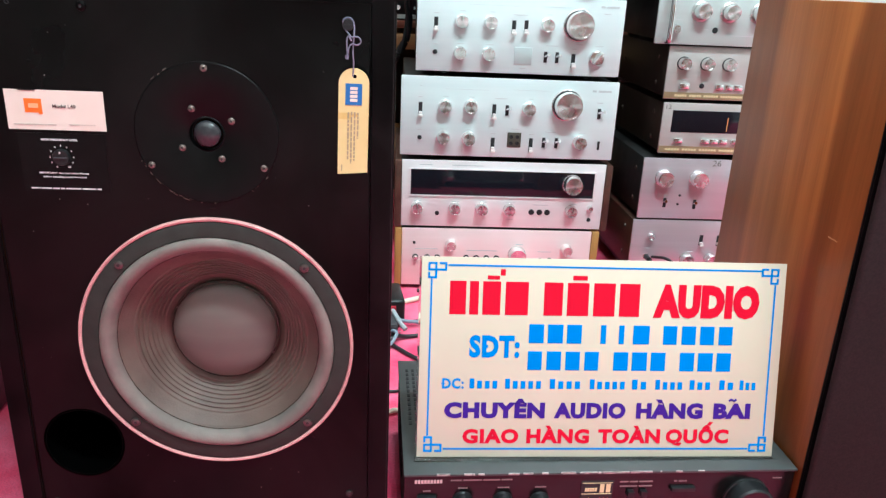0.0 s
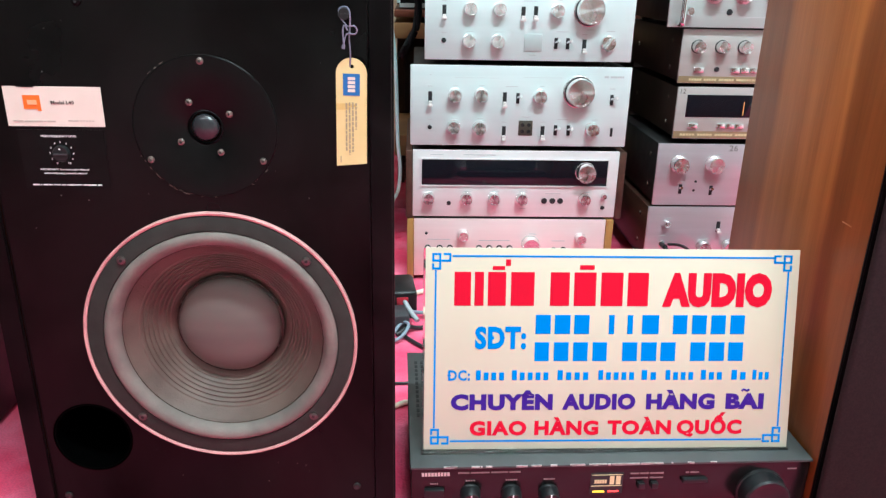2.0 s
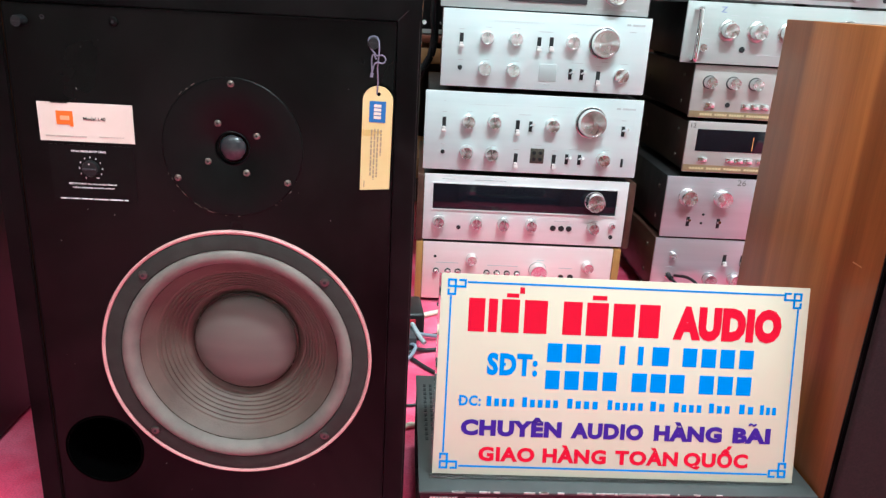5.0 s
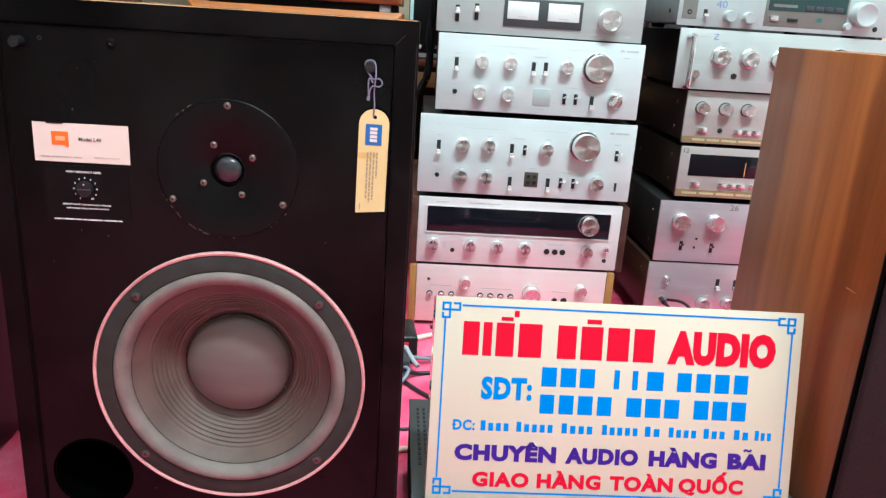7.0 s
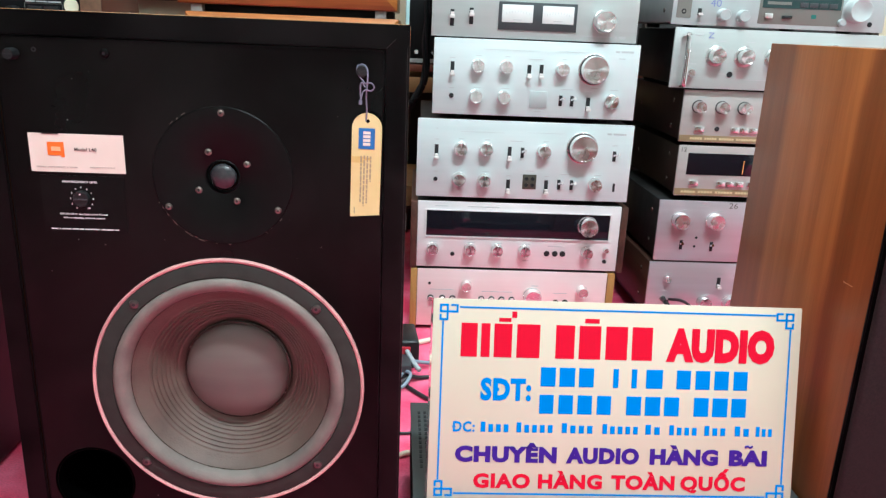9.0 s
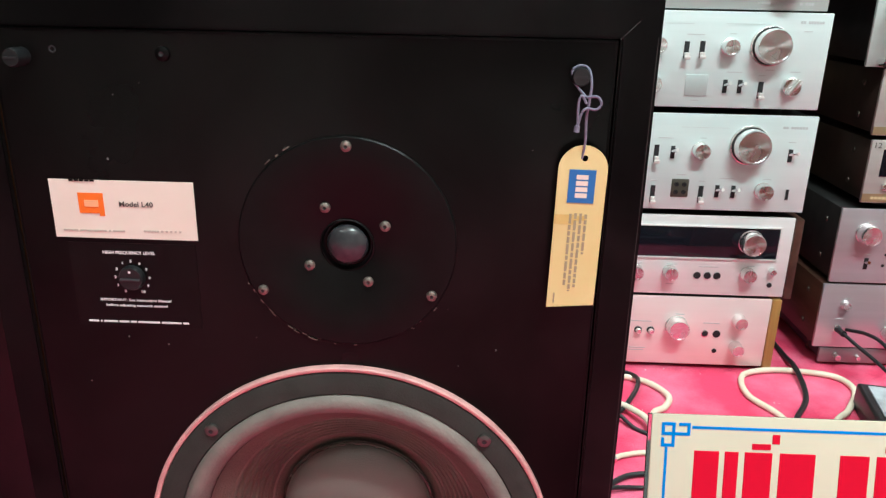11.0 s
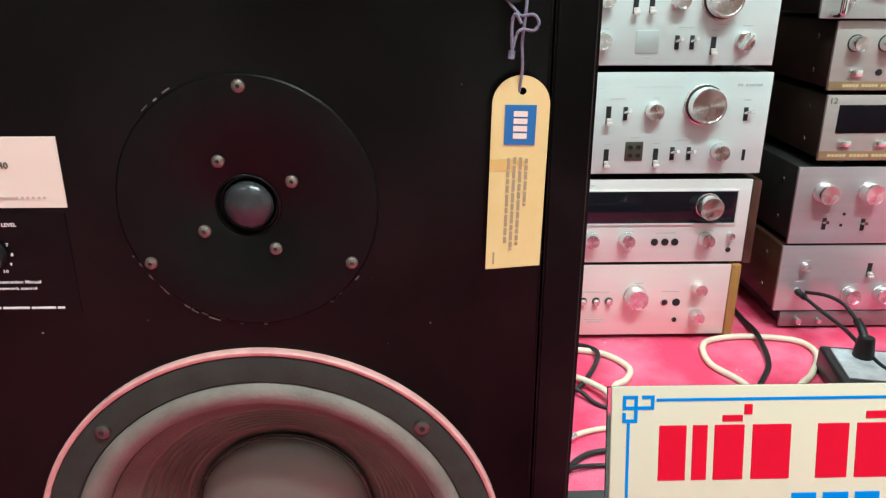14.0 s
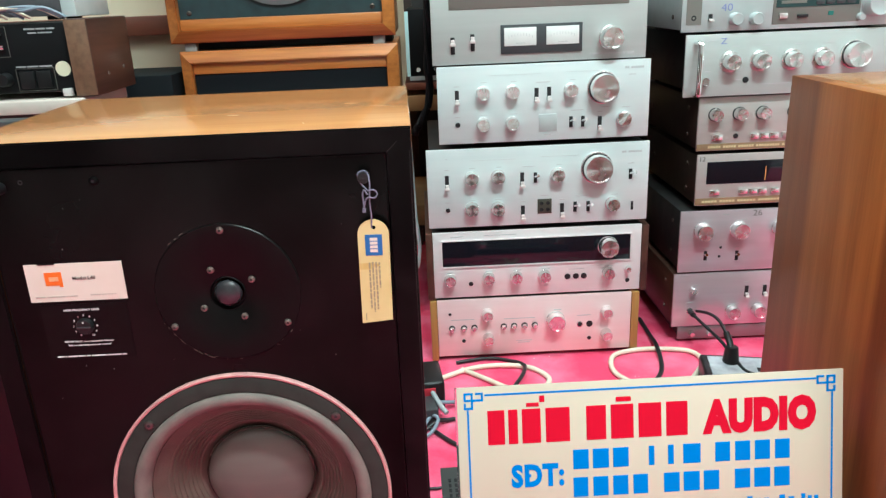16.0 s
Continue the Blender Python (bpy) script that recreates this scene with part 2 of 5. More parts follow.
TEAL_BAFFLE = mat("dark teal baffle", (0.02, 0.045, 0.05), 0.5, 0.0, (0.015, 0.03, 0.035), 40)
CARD = mat("cream label card", (0.80, 0.70, 0.62), 0.55, 0.0, (0.72, 0.61, 0.52), 14, (1, 1, 1), 0.05, 300)
TAG_CARD = mat("yellowed tag card", (0.72, 0.595, 0.285), 0.6, 0.0, (0.65, 0.51, 0.21), 18, (1, 1, 1), 0.06, 300)
TAG_STAIN = mat("brown adhesive stain", (0.58, 0.40, 0.12), 0.4, 0.0, (0.66, 0.48, 0.18), 120)
ORANGE_INK = mat("orange ink", (0.85, 0.16, 0.015), 0.5)
FADED_INK = mat("faded ink", (0.22, 0.25, 0.50), 0.6)
BLUE_INK = mat("blue ink", (0.012, 0.14, 0.40), 0.5)
TAG_INK = mat("brown-grey ink", (0.34, 0.28, 0.18), 0.6)
DARK_INK = mat("dark ink", (0.10, 0.08, 0.07), 0.6)
FAINT_INK = mat("faint ink", (0.50, 0.42, 0.36), 0.6)
SIGN_CARD = mat("cream sign board", (0.605, 0.555, 0.435), 0.35, 0.0, (0.57, 0.52, 0.395), 5, (1, 1, 1), 0.01, 200, 0.05)
SIGN_RED = mat("red sign vinyl", (0.60, 0.001, 0.026), 0.4, spec=0.15)
SIGN_BLUE = mat("sky blue sign vinyl", (0.0, 0.20, 0.62), 0.4, spec=0.15)
SIGN_PURPLE = mat("violet sign vinyl", (0.038, 0.010, 0.22), 0.4, spec=0.2)
ACRYLIC = glass("clear acrylic")
STRING = mat("lilac-grey string", (0.22, 0.21, 0.28), 0.9, 0.0, (0.15, 0.14, 0.20), 900)
CABLE_WHITE = mat("cream cable sheath", (0.80, 0.72, 0.58), 0.45, 0.0, (0.72, 0.62, 0.48), 40)
CABLE_BLACK = mat("black rubber cable", (0.012, 0.014, 0.016), 0.45)
LEAD_BLACK = mat("matt black lead", (0.004, 0.004, 0.005), 0.6, spec=0.2)
CABLE_GREY = mat("blue-grey cable", (0.22, 0.27, 0.33), 0.5)
CABLE_BLUE = mat("pale blue cable", (0.60, 0.84, 0.86), 0.5)
PLASTIC_BLACK = mat("black moulded plastic", (0.008, 0.008, 0.009), 0.38, 0.0, (0.013, 0.013, 0.014), 40, (1, 1, 1), 0.06, 400, spec=0.35)
PLASTIC_GREY = mat("dark grey moulded plastic", (0.026, 0.026, 0.030), 0.5, 0.0, (0.044, 0.044, 0.049), 12, (1, 1, 1), 0.15, 500, 0.08)
CLOTH_DARK = mat("dark vinyl covering", (0.006, 0.005, 0.005), 0.5, 0.0, (0.009, 0.007, 0.007), 30, (1, 1, 1), 0.1, 500, spec=0.25)
PALE_PAINT = mat("off-white wall paint", (0.78, 0.79, 0.77), 0.85, 0.0, (0.72, 0.73, 0.71), 3, (1, 1, 1), 0.05, 200)
GREY_PAINT = mat("grey wall paint", (0.34, 0.335, 0.33), 0.85, 0.0, (0.29, 0.285, 0.28), 3, (1, 1, 1), 0.05, 200)
PUTTY_PAINT = mat("putty wall paint", (0.60, 0.585, 0.565), 0.85, 0.0, (0.54, 0.525, 0.505), 3, (1, 1, 1), 0.05, 200)
WALL_PAINT = mat("cream wall paint", (0.78, 0.70, 0.53), 0.85, 0.0, (0.72, 0.64, 0.48), 3, (1, 1, 1), 0.05, 200)
CEILING_PAINT = mat("white ceiling paint", (0.80, 0.80, 0.78), 0.9, 0.0, (0.76, 0.76, 0.74), 2)
PLANK_RED = wood("red-brown plank", (0.13, 0.035, 0.02), (0.22, 0.07, 0.04), "x", 0.5, 12)
SHELF_WHITE = mat("pale laminate shelf", (0.66, 0.58, 0.52), 0.5, 0.0, (0.58, 0.50, 0.44), 20)
TILE = mat("pale floor tile", (0.72, 0.73, 0.71), 0.30, 0.0, (0.66, 0.67, 0.65), 4)
FIXTURE = mat("white fixture enamel", (0.8, 0.8, 0.8), 0.4)
DIFFUSER = glow("lit lamp diffuser", (1.0, 0.97, 0.93), 6.0)
LED_YELLOW = glow("yellow indicator", (1.0, 0.55, 0.05), 2.0)
LED_RED = glow("red indicator", (1.0, 0.05, 0.05), 2.0)
LED_AMBER = glow("amber dial pointer", (0.8, 0.30, 0.10), 0.22)
LED_TEAL = glow("teal indicator", (0.015, 0.13, 0.11), 0.3)
DISPLAY_BLUE = mat("blue-green display glass", (0.03, 0.06, 0.06), 0.15)
PANEL_GREY = mat("grey control panel", (0.22, 0.21, 0.19), 0.45, 0.3)


def carpet():
    m = bpy.data.materials.new("red needle-felt carpet")
    m.use_nodes = True
    nt = m.node_tree
    b = nt.nodes["Principled BSDF"]
    tc = nt.nodes.new("ShaderNodeTexCoord")
    big, small = nt.nodes.new("ShaderNodeTexNoise"), nt.nodes.new("ShaderNodeTexNoise")
    big.inputs["Scale"].default_value, big.inputs["Detail"].default_value = 11.0, 6.0
    small.inputs["Scale"].default_value, small.inputs["Detail"].default_value = 420.0, 3.0
    for n in (big, small):
        nt.links.new(tc.outputs["Object"], n.inputs["Vector"])
    mix = nt.nodes.new("ShaderNodeMix")
    mix.data_type = "RGBA"
    mix.inputs["A"].default_value, mix.inputs["B"].default_value = (0.83, 0.055, 0.150, 1), (0.93, 0.180, 0.310, 1)
    rp = nt.nodes.new("ShaderNodeMapRange")
    rp.inputs["From Min"].default_value, rp.inputs["From Max"].default_value = 0.4, 0.66
    nt.links.new(big.outputs["Fac"], rp.inputs["Value"])
    nt.links.new(rp.outputs["Result"], mix.inputs["Factor"])
    mix2 = nt.nodes.new("ShaderNodeMix")
    mix2.data_type, mix2.blend_type = "RGBA", "MULTIPLY"
    mix2.inputs["Factor"].default_value = 0.45
    rp2 = nt.nodes.new("ShaderNodeMapRange")
    rp2.inputs["From Min"].default_value, rp2.inputs["From Max"].default_value = 0.3, 0.6
    rp2.inputs["To Min"].default_value = 0.55
    nt.links.new(small.outputs["Fac"], rp2.inputs["Value"])
    nt.links.new(mix.outputs["Result"], mix2.inputs["A"])
    nt.links.new(rp2.outputs["Result"], mix2.inputs["B"])
    nt.links.new(mix2.outputs["Result"], b.inputs["Base Color"])
    b.inputs["Roughness"].default_value = 0.95
    bp = nt.nodes.new("ShaderNodeBump")
    bp.inputs["Strength"].default_value, bp.inputs["Distance"].default_value = 0.6, 0.003
    nt.links.new(small.outputs["Fac"], bp.inputs["Height"])
    wave = nt.nodes.new("ShaderNodeTexNoise")
    wave.inputs["Scale"].default_value, wave.inputs["Detail"].default_value = 16.0, 3.0
    nt.links.new(tc.outputs["Object"], wave.inputs["Vector"])
    slow = nt.nodes.new("ShaderNodeBump")
    slow.inputs["Strength"].default_value, slow.inputs["Distance"].default_value = 0.5, 0.02
    nt.links.new(wave.outputs["Fac"], slow.inputs["Height"])
    nt.links.new(slow.outputs["Normal"], bp.inputs["Normal"])
    nt.links.new(bp.outputs["Normal"], b.inputs["Normal"])
    return m


CARPET = carpet()


# ---------------- building helpers ----------------
def smooth(bm):
    for f in bm.faces:
        f.smooth = True
    return bm


def link(name, bm, material):
    bmesh.ops.recalc_face_normals(bm, faces=bm.faces)
    me = bpy.data.meshes.new(name)
    bm.to_mesh(me)
    bm.free()
    me.materials.append(material)
    if any(p.use_smooth for p in me.polygons):
        me.set_sharp_from_angle(angle=radians(38))
    return new(name, me)


def part(name, bm, material, parent, label=""):
    ob = link(name, bm, material)
    ob.parent = parent
    return tagged(ob, label)


def thing(name, label, category, m, group="", kind=""):
    ob = new(name)
    ob.empty_display_size = 0.05
    ob.matrix_basis = m
    return tagged(ob, label, category, group, kind)


def box(x0, y0, z0, x1, y1, z1, bevel=0.0, bm=None, segs=2):
    own = bmesh.new()
    bmesh.ops.create_cube(own, size=1, matrix=Matrix.Translation(((x0 + x1) / 2, (y0 + y1) / 2, (z0 + z1) / 2))
                          @ Matrix.Diagonal((abs(x1 - x0), abs(y1 - y0), abs(z1 - z0), 1)))
    if bevel:
        bmesh.ops.bevel(own, geom=own.edges[:], offset=bevel, segments=segs, affect="EDGES", profile=0.5)
        smooth(own)
    return join(bm, own)


def join(bm, own):
    if bm is None:
        return own
    me = bpy.data.meshes.new("scratch")
    own.to_mesh(me)
    own.free()
    bm.from_mesh(me)
    bpy.data.meshes.remove(me)
    return bm


def lathe(profile, cx=0.0, cz=0.0, segs=48, bm=None, knurl=0.0):
    """A profile of (radius, y) turned about the y axis through (cx, cz)."""
    own = bmesh.new()
    rings = []
    for r, y in profile:
        if r < 1e-6:
            rings.append([own.verts.new((cx, y, cz))])
            continue
        ring = []
        for i in range(segs):
            a = 2 * math.pi * i / segs
            q = r * (1 + (knurl if i % 2 else 0))
            ring.append(own.verts.new((cx + q * math.cos(a), y, cz + q * math.sin(a))))
        rings.append(ring)
    for a, b in zip(rings, rings[1:]):
        for i in range(segs):
            j = (i + 1) % segs
            if len(a) == 1 and len(b) == 1:
                continue
            if len(a) == 1:
                own.faces.new((a[0], b[i], b[j]))
            elif len(b) == 1:
                own.faces.new((a[i], b[0], a[j]))
            else:
                own.faces.new((a[i], b[i], b[j], a[j]))
    smooth(own)
    return join(bm, own)


def spline(pts, n=10):
    """A smooth line through the given points."""
    p = [Vector(q) for q in pts]
    p = [2 * p[0] - p[1]] + p + [2 * p[-1] - p[-2]]
    out = []
    for a, b, c, d in zip(p, p[1:], p[2:], p[3:]):
        for i in range(n):
            t = i / n
            out.append(0.5 * (2 * b + (c - a) * t + (2 * a - 5 * b + 4 * c - d) * t * t + (3 * b - a - 3 * c + d) * t ** 3))
    return out + [p[-2]]


def tube(pts, r, n=10, sides=10, bm=None, smooth_line=True):
    line = spline(pts, n) if smooth_line else [Vector(q) for q in pts]
    own = bmesh.new()
    rings = []
    for i, c in enumerate(line):
        d = (line[min(i + 1, len(line) - 1)] - line[max(i - 1, 0)]).normalized()
        u = d.cross(Vector((0, 0, 1)) if abs(d.z) < 0.9 else Vector((1, 0, 0))).normalized()
        v = d.cross(u)
        rings.append([own.verts.new(c + r * (u * math.cos(2 * math.pi * k / sides) + v * math.sin(2 * math.pi * k / sides))) for k in range(sides)])
    for a, b in zip(rings, rings[1:]):
        for k in range(sides):
            own.faces.new((a[k], a[(k + 1) % sides], b[(k + 1) % sides], b[k]))
    own.faces.new(rings[0])
    own.faces.new(rings[-1][::-1])
    smooth(own)
    return join(bm, own)


def sheet_with_holes(x0, z0, x1, z1, holes, y, thick):
    """An upright board, front at y, with round holes (x, z, radius) through it."""
    bm = bmesh.new()
    edges = []

    def loop(pts):
        vs = [bm.verts.new(p) for p in pts]
        for a, b in zip(vs, vs[1:] + vs[:1]):
            edges.append(bm.edges.new((a, b)))

    loop([(x0, y, z0), (x1, y, z0), (x1, y, z1), (x0, y, z1)])
    for hx, hz, r in holes:
        loop([(hx + r * math.cos(2 * math.pi * i / 56), y, hz + r * math.sin(2 * math.pi * i / 56)) for i in range(56)])
    bmesh.ops.triangle_fill(bm, use_beauty=True, use_dissolve=False, edges=edges)
    got = bmesh.ops.extrude_face_region(bm, geom=bm.faces[:])
    bmesh.ops.translate(bm, verts=[v for v in got["geom"] if isinstance(v, bmesh.types.BMVert)], vec=(0, thick, 0))
    return bm


def ring_frame(x0, z0, x1, z1, t, y0, y1, bevel=0.0012, slope=0.0):
    """A mitred four-sided frame of width t, from y0 in front to y1 behind."""
    bm = bmesh.new()
    loops = []
    for y in (y0, y1):
        for d in (0, t):
            e = y + slope if y == y0 and d == 0 else y
            loops.append([bm.verts.new(p) for p in ((x0 + d, e, z0 + d), (x1 - d, e, z0 + d), (x1 - d, e, z1 - d), (x0 + d, e, z1 - d))])
    fo, fi, bo, bi = loops
    for k in range(4):
        n = (k + 1) % 4
        for q in ((fo[k], fo[n], fi[n], fi[k]), (bo[n], bo[k], bi[k], bi[n]), (fo[n], fo[k], bo[k], bo[n]), (fi[k], fi[n], bi[n], bi[k])):
            bm.faces.new(q)
    rims = [e for e in bm.edges if all(v in fo for v in e.verts) or all(v in fi for v in e.verts)]
    bmesh.ops.bevel(bm, geom=rims, offset=bevel, segments=2, affect="EDGES")
    return bm


def letters(s, x, z, width, cap, material, parent, name="lettering", y=-0.0006, bold=0.0, spacing=1.0, thick=0.0003, turn=0.0):
    """Writing with the built-in font; x, z: its lower left end; width: of the whole line; cap: height of a capital."""
    def body(text):
        cu = bpy.data.curves.new("text", "FONT")
        cu.body, cu.offset, cu.space_character, cu.resolution_u = text, bold, spacing, 3
        ob = new("text", cu)
        me = bpy.data.meshes.new_from_object(ob.evaluated_get(bpy.context.evaluated_depsgraph_get()))
        bpy.data.objects.remove(ob)
        bpy.data.curves.remove(cu)
        return me
    h = body("H")
    tall = max(v.co.y for v in h.vertices) - min(v.co.y for v in h.vertices)
    base = min(v.co.y for v in h.vertices)
    bpy.data.meshes.remove(h)
    me = body(s)
    lo, hi = min(v.co.x for v in me.vertices), max(v.co.x for v in me.vertices)
    bm = bmesh.new()
    bm.from_mesh(me)
    bpy.data.meshes.remove(me)
    sx, sz = width / (hi - lo), cap / tall
    c, q = math.cos(radians(turn)), math.sin(radians(turn))
    for v in bm.verts:
        a, b = (v.co.x - lo) * sx, (v.co.y - base) * sz
        v.co = (x + a * c - b * q, y, z + a * q + b * c)
    got = bmesh.ops.extrude_face_region(bm, geom=bm.faces[:])
    bmesh.ops.translate(bm, verts=[v for v in got["geom"] if isinstance(v, bmesh.types.BMVert)], vec=(0, thick, 0))
    return part(name, bm, material, parent)


def bars(rects, material, parent, name="print", y=-0.0005, thick=0.0005):
    """Print too small to read: plain bars (x0, z0, x1, z1)."""
    bm = bmesh.new()
    for x0, z0, x1, z1 in rects:
        box(x0, y, z0, x1, y + thick, z1, bm=bm)
    return tagged(part(name, bm, material, parent), kind="stuff")


def words(x0, x1, z, h, counts, gap=0.35):
    """Bars for one line of print: one bar a character, in words of the given lengths."""
    total = sum(counts) + gap * 2.2 * (len(counts) - 1)
    w = (x1 - x0) / total
    out, x = [], x0
    for n in counts:
        for _ in range(n):
            out.append((x + w * gap * 0.25, z, x + w * (1 - gap * 0.25), z + h))
            x += w
        x += w * gap * 2.2
    return out


# ---------------- the room ----------------
def wall(name, x0, y0, z0, x1, y1, z1, material, label):
    return tagged(link(name, box(x0, y0, z0, x1, y1, z1), material), label, "wall", kind="structure")


tagged(link("floor", box(-3.0, -3.2, -0.12, 3.0, 2.5, -0.006), TILE), "pale tiled floor round the carpet", "floor", kind="structure")
tagged(link("carpet", box(-1.9, -0.9, -0.006, 1.7, 2.5, 0.0), CARPET), "bright red felt carpet with trodden marks", "carpet", kind="structure")
tagged(link("ceiling", box(-3.12, -3.32, 2.7, 3.12, 2.62, 2.82), CEILING_PAINT), "plain white painted shop ceiling", "ceiling", kind="structure")
wall("wall_north", -3.12, 2.5, 0, 3.12, 2.62, 2.7, WALL_PAINT, "cream painted wall behind the shelves")
wall("wall_south", -3.12, -3.32, 0, 3.12, -3.2, 2.7, PUTTY_PAINT, "plain putty painted wall closing the shop")
wall("wall_west", -3.12, -3.2, 0, -3.0, 2.5, 2.7, GREY_PAINT, "plain grey painted side wall")
wall("wall_east", 3.0, -3.2, 0, 3.12, 2.5, 2.7, PALE_PAINT, "plain off-white painted side wall")

for lx, ly, watts in LAMPS:
    fx = thing("ceiling_light", "long white ceiling light with a lit diffuser", "lamp", pose(lx, ly, 2.7), "ceiling lights")
    bm = box(-0.62, -0.11, -0.05, 0.62, -0.09, 0.0)
    box(-0.62, 0.09, -0.05, 0.62, 0.11, 0.0, bm=bm)
    box(-0.62, -0.09, -0.05, -0.6, 0.09, 0.0, bm=bm)
    box(0.6, -0.09, -0.05, 0.62, 0.09, 0.0, bm=bm)
    part("frame", bm, FIXTURE, fx)
    part("diffuser", box(-0.6, -0.09, -0.045, 0.6, 0.09, -0.035), DIFFUSER, fx, "lit opal diffuser")


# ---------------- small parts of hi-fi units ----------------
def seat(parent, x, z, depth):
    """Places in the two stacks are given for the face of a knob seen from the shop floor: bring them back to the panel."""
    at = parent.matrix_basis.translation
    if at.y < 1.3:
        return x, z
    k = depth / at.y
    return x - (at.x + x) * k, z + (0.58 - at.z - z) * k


def knob(parent, x, z, r, depth, material=KNOB, mark=None, name="knob", angle=90.0):
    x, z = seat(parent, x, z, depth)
    prof = [(r * 1.02, 0), (r * 1.02, -depth * 0.12), (r * 0.97, -depth * 0.16), (r * 0.95, -depth * 0.9), (r * 0.88, -depth),
            (r * 0.80, -depth), (r * 0.78, -depth * 0.985), (0, -depth * 0.985)]
    k = part(name, lathe(prof, 0, 0, 40, knurl=0.012), material, parent)
    k.location = (x, 0, z)
    if mark:
        a = radians(angle)
        bm = box(-r * 0.06, -depth - 0.0006, r * 0.25, r * 0.06, -depth + 0.0004, r * 0.85)
        bmesh.ops.transform(bm, matrix=Matrix.Rotation(math.pi / 2 - a, 4, "Y"), verts=bm.verts)
        part("pointer", bm, mark, k)
    return k


def big_knob(parent, x, z, r, depth):
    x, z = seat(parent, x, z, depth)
    k = part("volume_knob", lathe([(r, -0.004), (r, -depth * 0.8), (r * 0.94, -depth), (r * 0.86, -depth), (r * 0.84, -depth * 0.97), (0, -depth * 0.97)], 0, 0, 64, knurl=0.006), KNOB, parent, "large turned aluminium volume knob")
    k.location = (x, 0, z)
    part("knob_skirt", lathe([(r * 1.16, 0), (r * 1.14, -0.003), (r * 1.03, -0.0042), (r * 0.9, -0.0042)], 0, 0, 64), KNOB, k)
    part("knob_gap", lathe([(r * 1.07, -0.0038), (r * 1.07, -0.0052), (r * 0.98, -0.0052)], 0, 0, 64), SLOT, k)


def lever_knob(parent, x, z, r, angle):
    """A round selector with a raised finger bar across it."""
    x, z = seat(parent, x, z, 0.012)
    k = part("selector", lathe([(r, 0), (r * 0.97, -0.007), (r * 0.9, -0.008), (0, -0.008)], 0, 0, 36), KNOB, parent)
    k.location = (x, 0, z)
    bm = box(-r * 0.95, -0.017, -r * 0.24, r * 0.95, -0.006, r * 0.24, 0.0012)
    bmesh.ops.transform(bm, matrix=Matrix.Rotation(-radians(angle), 4, "Y"), verts=bm.verts)
    part("finger_bar", bm, KNOB, k)


def slide(parent, x, z, up=False, h=0.024, w=0.007):
    s = part("switch", box(x - w / 2, -0.0012, z - h / 2, x + w / 2, 0.001, z + h / 2), SLOT, parent)
    zz = z + h * 0.2 if up else z - h * 0.3
    bm = box(x - w * 0.42, -0.009, zz - h * 0.1, x + w * 0.42, -0.001, zz + h * 0.16, 0.0006)
    box(x - w * 0.62, -0.011, zz - h * 0.22, x + w * 0.62, -0.008, zz - h * 0.02, 0.0008, bm=bm)
    part("lever", bm, LEVER, s)


def toggle(parent, x, z, side=0.004):
    s = part("toggle_switch", box(x - 0.003, -0.0012, z - 0.011, x + 0.003, 0.001, z + 0.008), SLOT, parent)
    bm = tube([(x, 0, z), (x + side * 0.5, -0.006, z + 0.002), (x + side, -0.012, z + 0.004)], 0.0028, 3, 10)
    part("lever", bm, CHROME, s)


def socket(parent, x, z, r, ring=KNOB, name="jack"):
    j = part(name, lathe([(r * 1.35, 0), (r * 1.3, -0.0016), (r * 1.0, -0.002)], x, z, 24), ring, parent)
    part("hole", lathe([(r * 1.02, -0.0017), (0, -0.0015)], x, z, 20), SLOT, j)


def hole(parent, x, z, r):
    part("socket", lathe([(r, 0), (r, -0.001), (r * 0.8, -0.0013), (0, -0.0006)], x, z, 24), SLOT, parent)


def button(parent, x, z, w, h, material=KNOB, d=0.005):
    part("button", box(x - w / 2, -d, z - h / 2, x + w / 2, 0.001, z + h / 2, 0.0008), material, parent)


def unit(name, label, x0, x1, z0, z1, yf, depth, face, case, foot=0.008, inset=0.006, category="amplifier", vents=True):
    """A hi-fi unit: panel in front, casing behind with slits in its lid, four feet. Local x from its left edge, z from its lower edge."""
    w, h = x1 - x0, z1 - z0
    u = thing(name, label, category, pose(x0, yf, z0 - foot), "stacked hi-fi units")
    part("front_panel", box(0, 0, foot + 0.0005, w, 0.006, foot + h, 0.0012), face, u)
    part("casing", box(inset, 0.006, foot + 0.004, w - inset, depth, foot + h - 0.0015, 0.002), case, u)
    if vents:
        bm = bmesh.new()
        for i in range(14):
            vx = inset + 0.05 + i * (w - 2 * inset - 0.1) / 13
            box(vx - 0.004, depth * 0.25, foot + h - 0.0016, vx + 0.004, depth * 0.75, foot + h - 0.0008, bm=bm)
        part("vent_slits", bm, SLOT, u)
    for fx in (0.05, w - 0.05):
        for fy in (0.04, depth - 0.05):
            bm = bmesh.new()
            bmesh.ops.create_cone(bm, cap_ends=True, segments=20, radius1=0.013, radius2=0.015, depth=foot + 0.004, matrix=Matrix.Translation((fx, fy, (foot + 0.004) / 2)))
            part("foot", bm, PLASTIC_BLACK, u)
    for sy, sz in ((0.05, 0.25), (0.05, 0.75), (depth - 0.06, 0.5)):
        bm = lathe([(0.0045, 0), (0.004, -0.0015), (0, -0.002)], 0, 0, 16)
        bmesh.ops.transform(bm, matrix=Matrix.Translation((inset - 0.0006, sy, foot + h * sz)) @ Matrix.Rotation(-math.pi / 2, 4, "Z"), verts=bm.verts)
        part("case_screw", bm, SCREW, u)
    return u


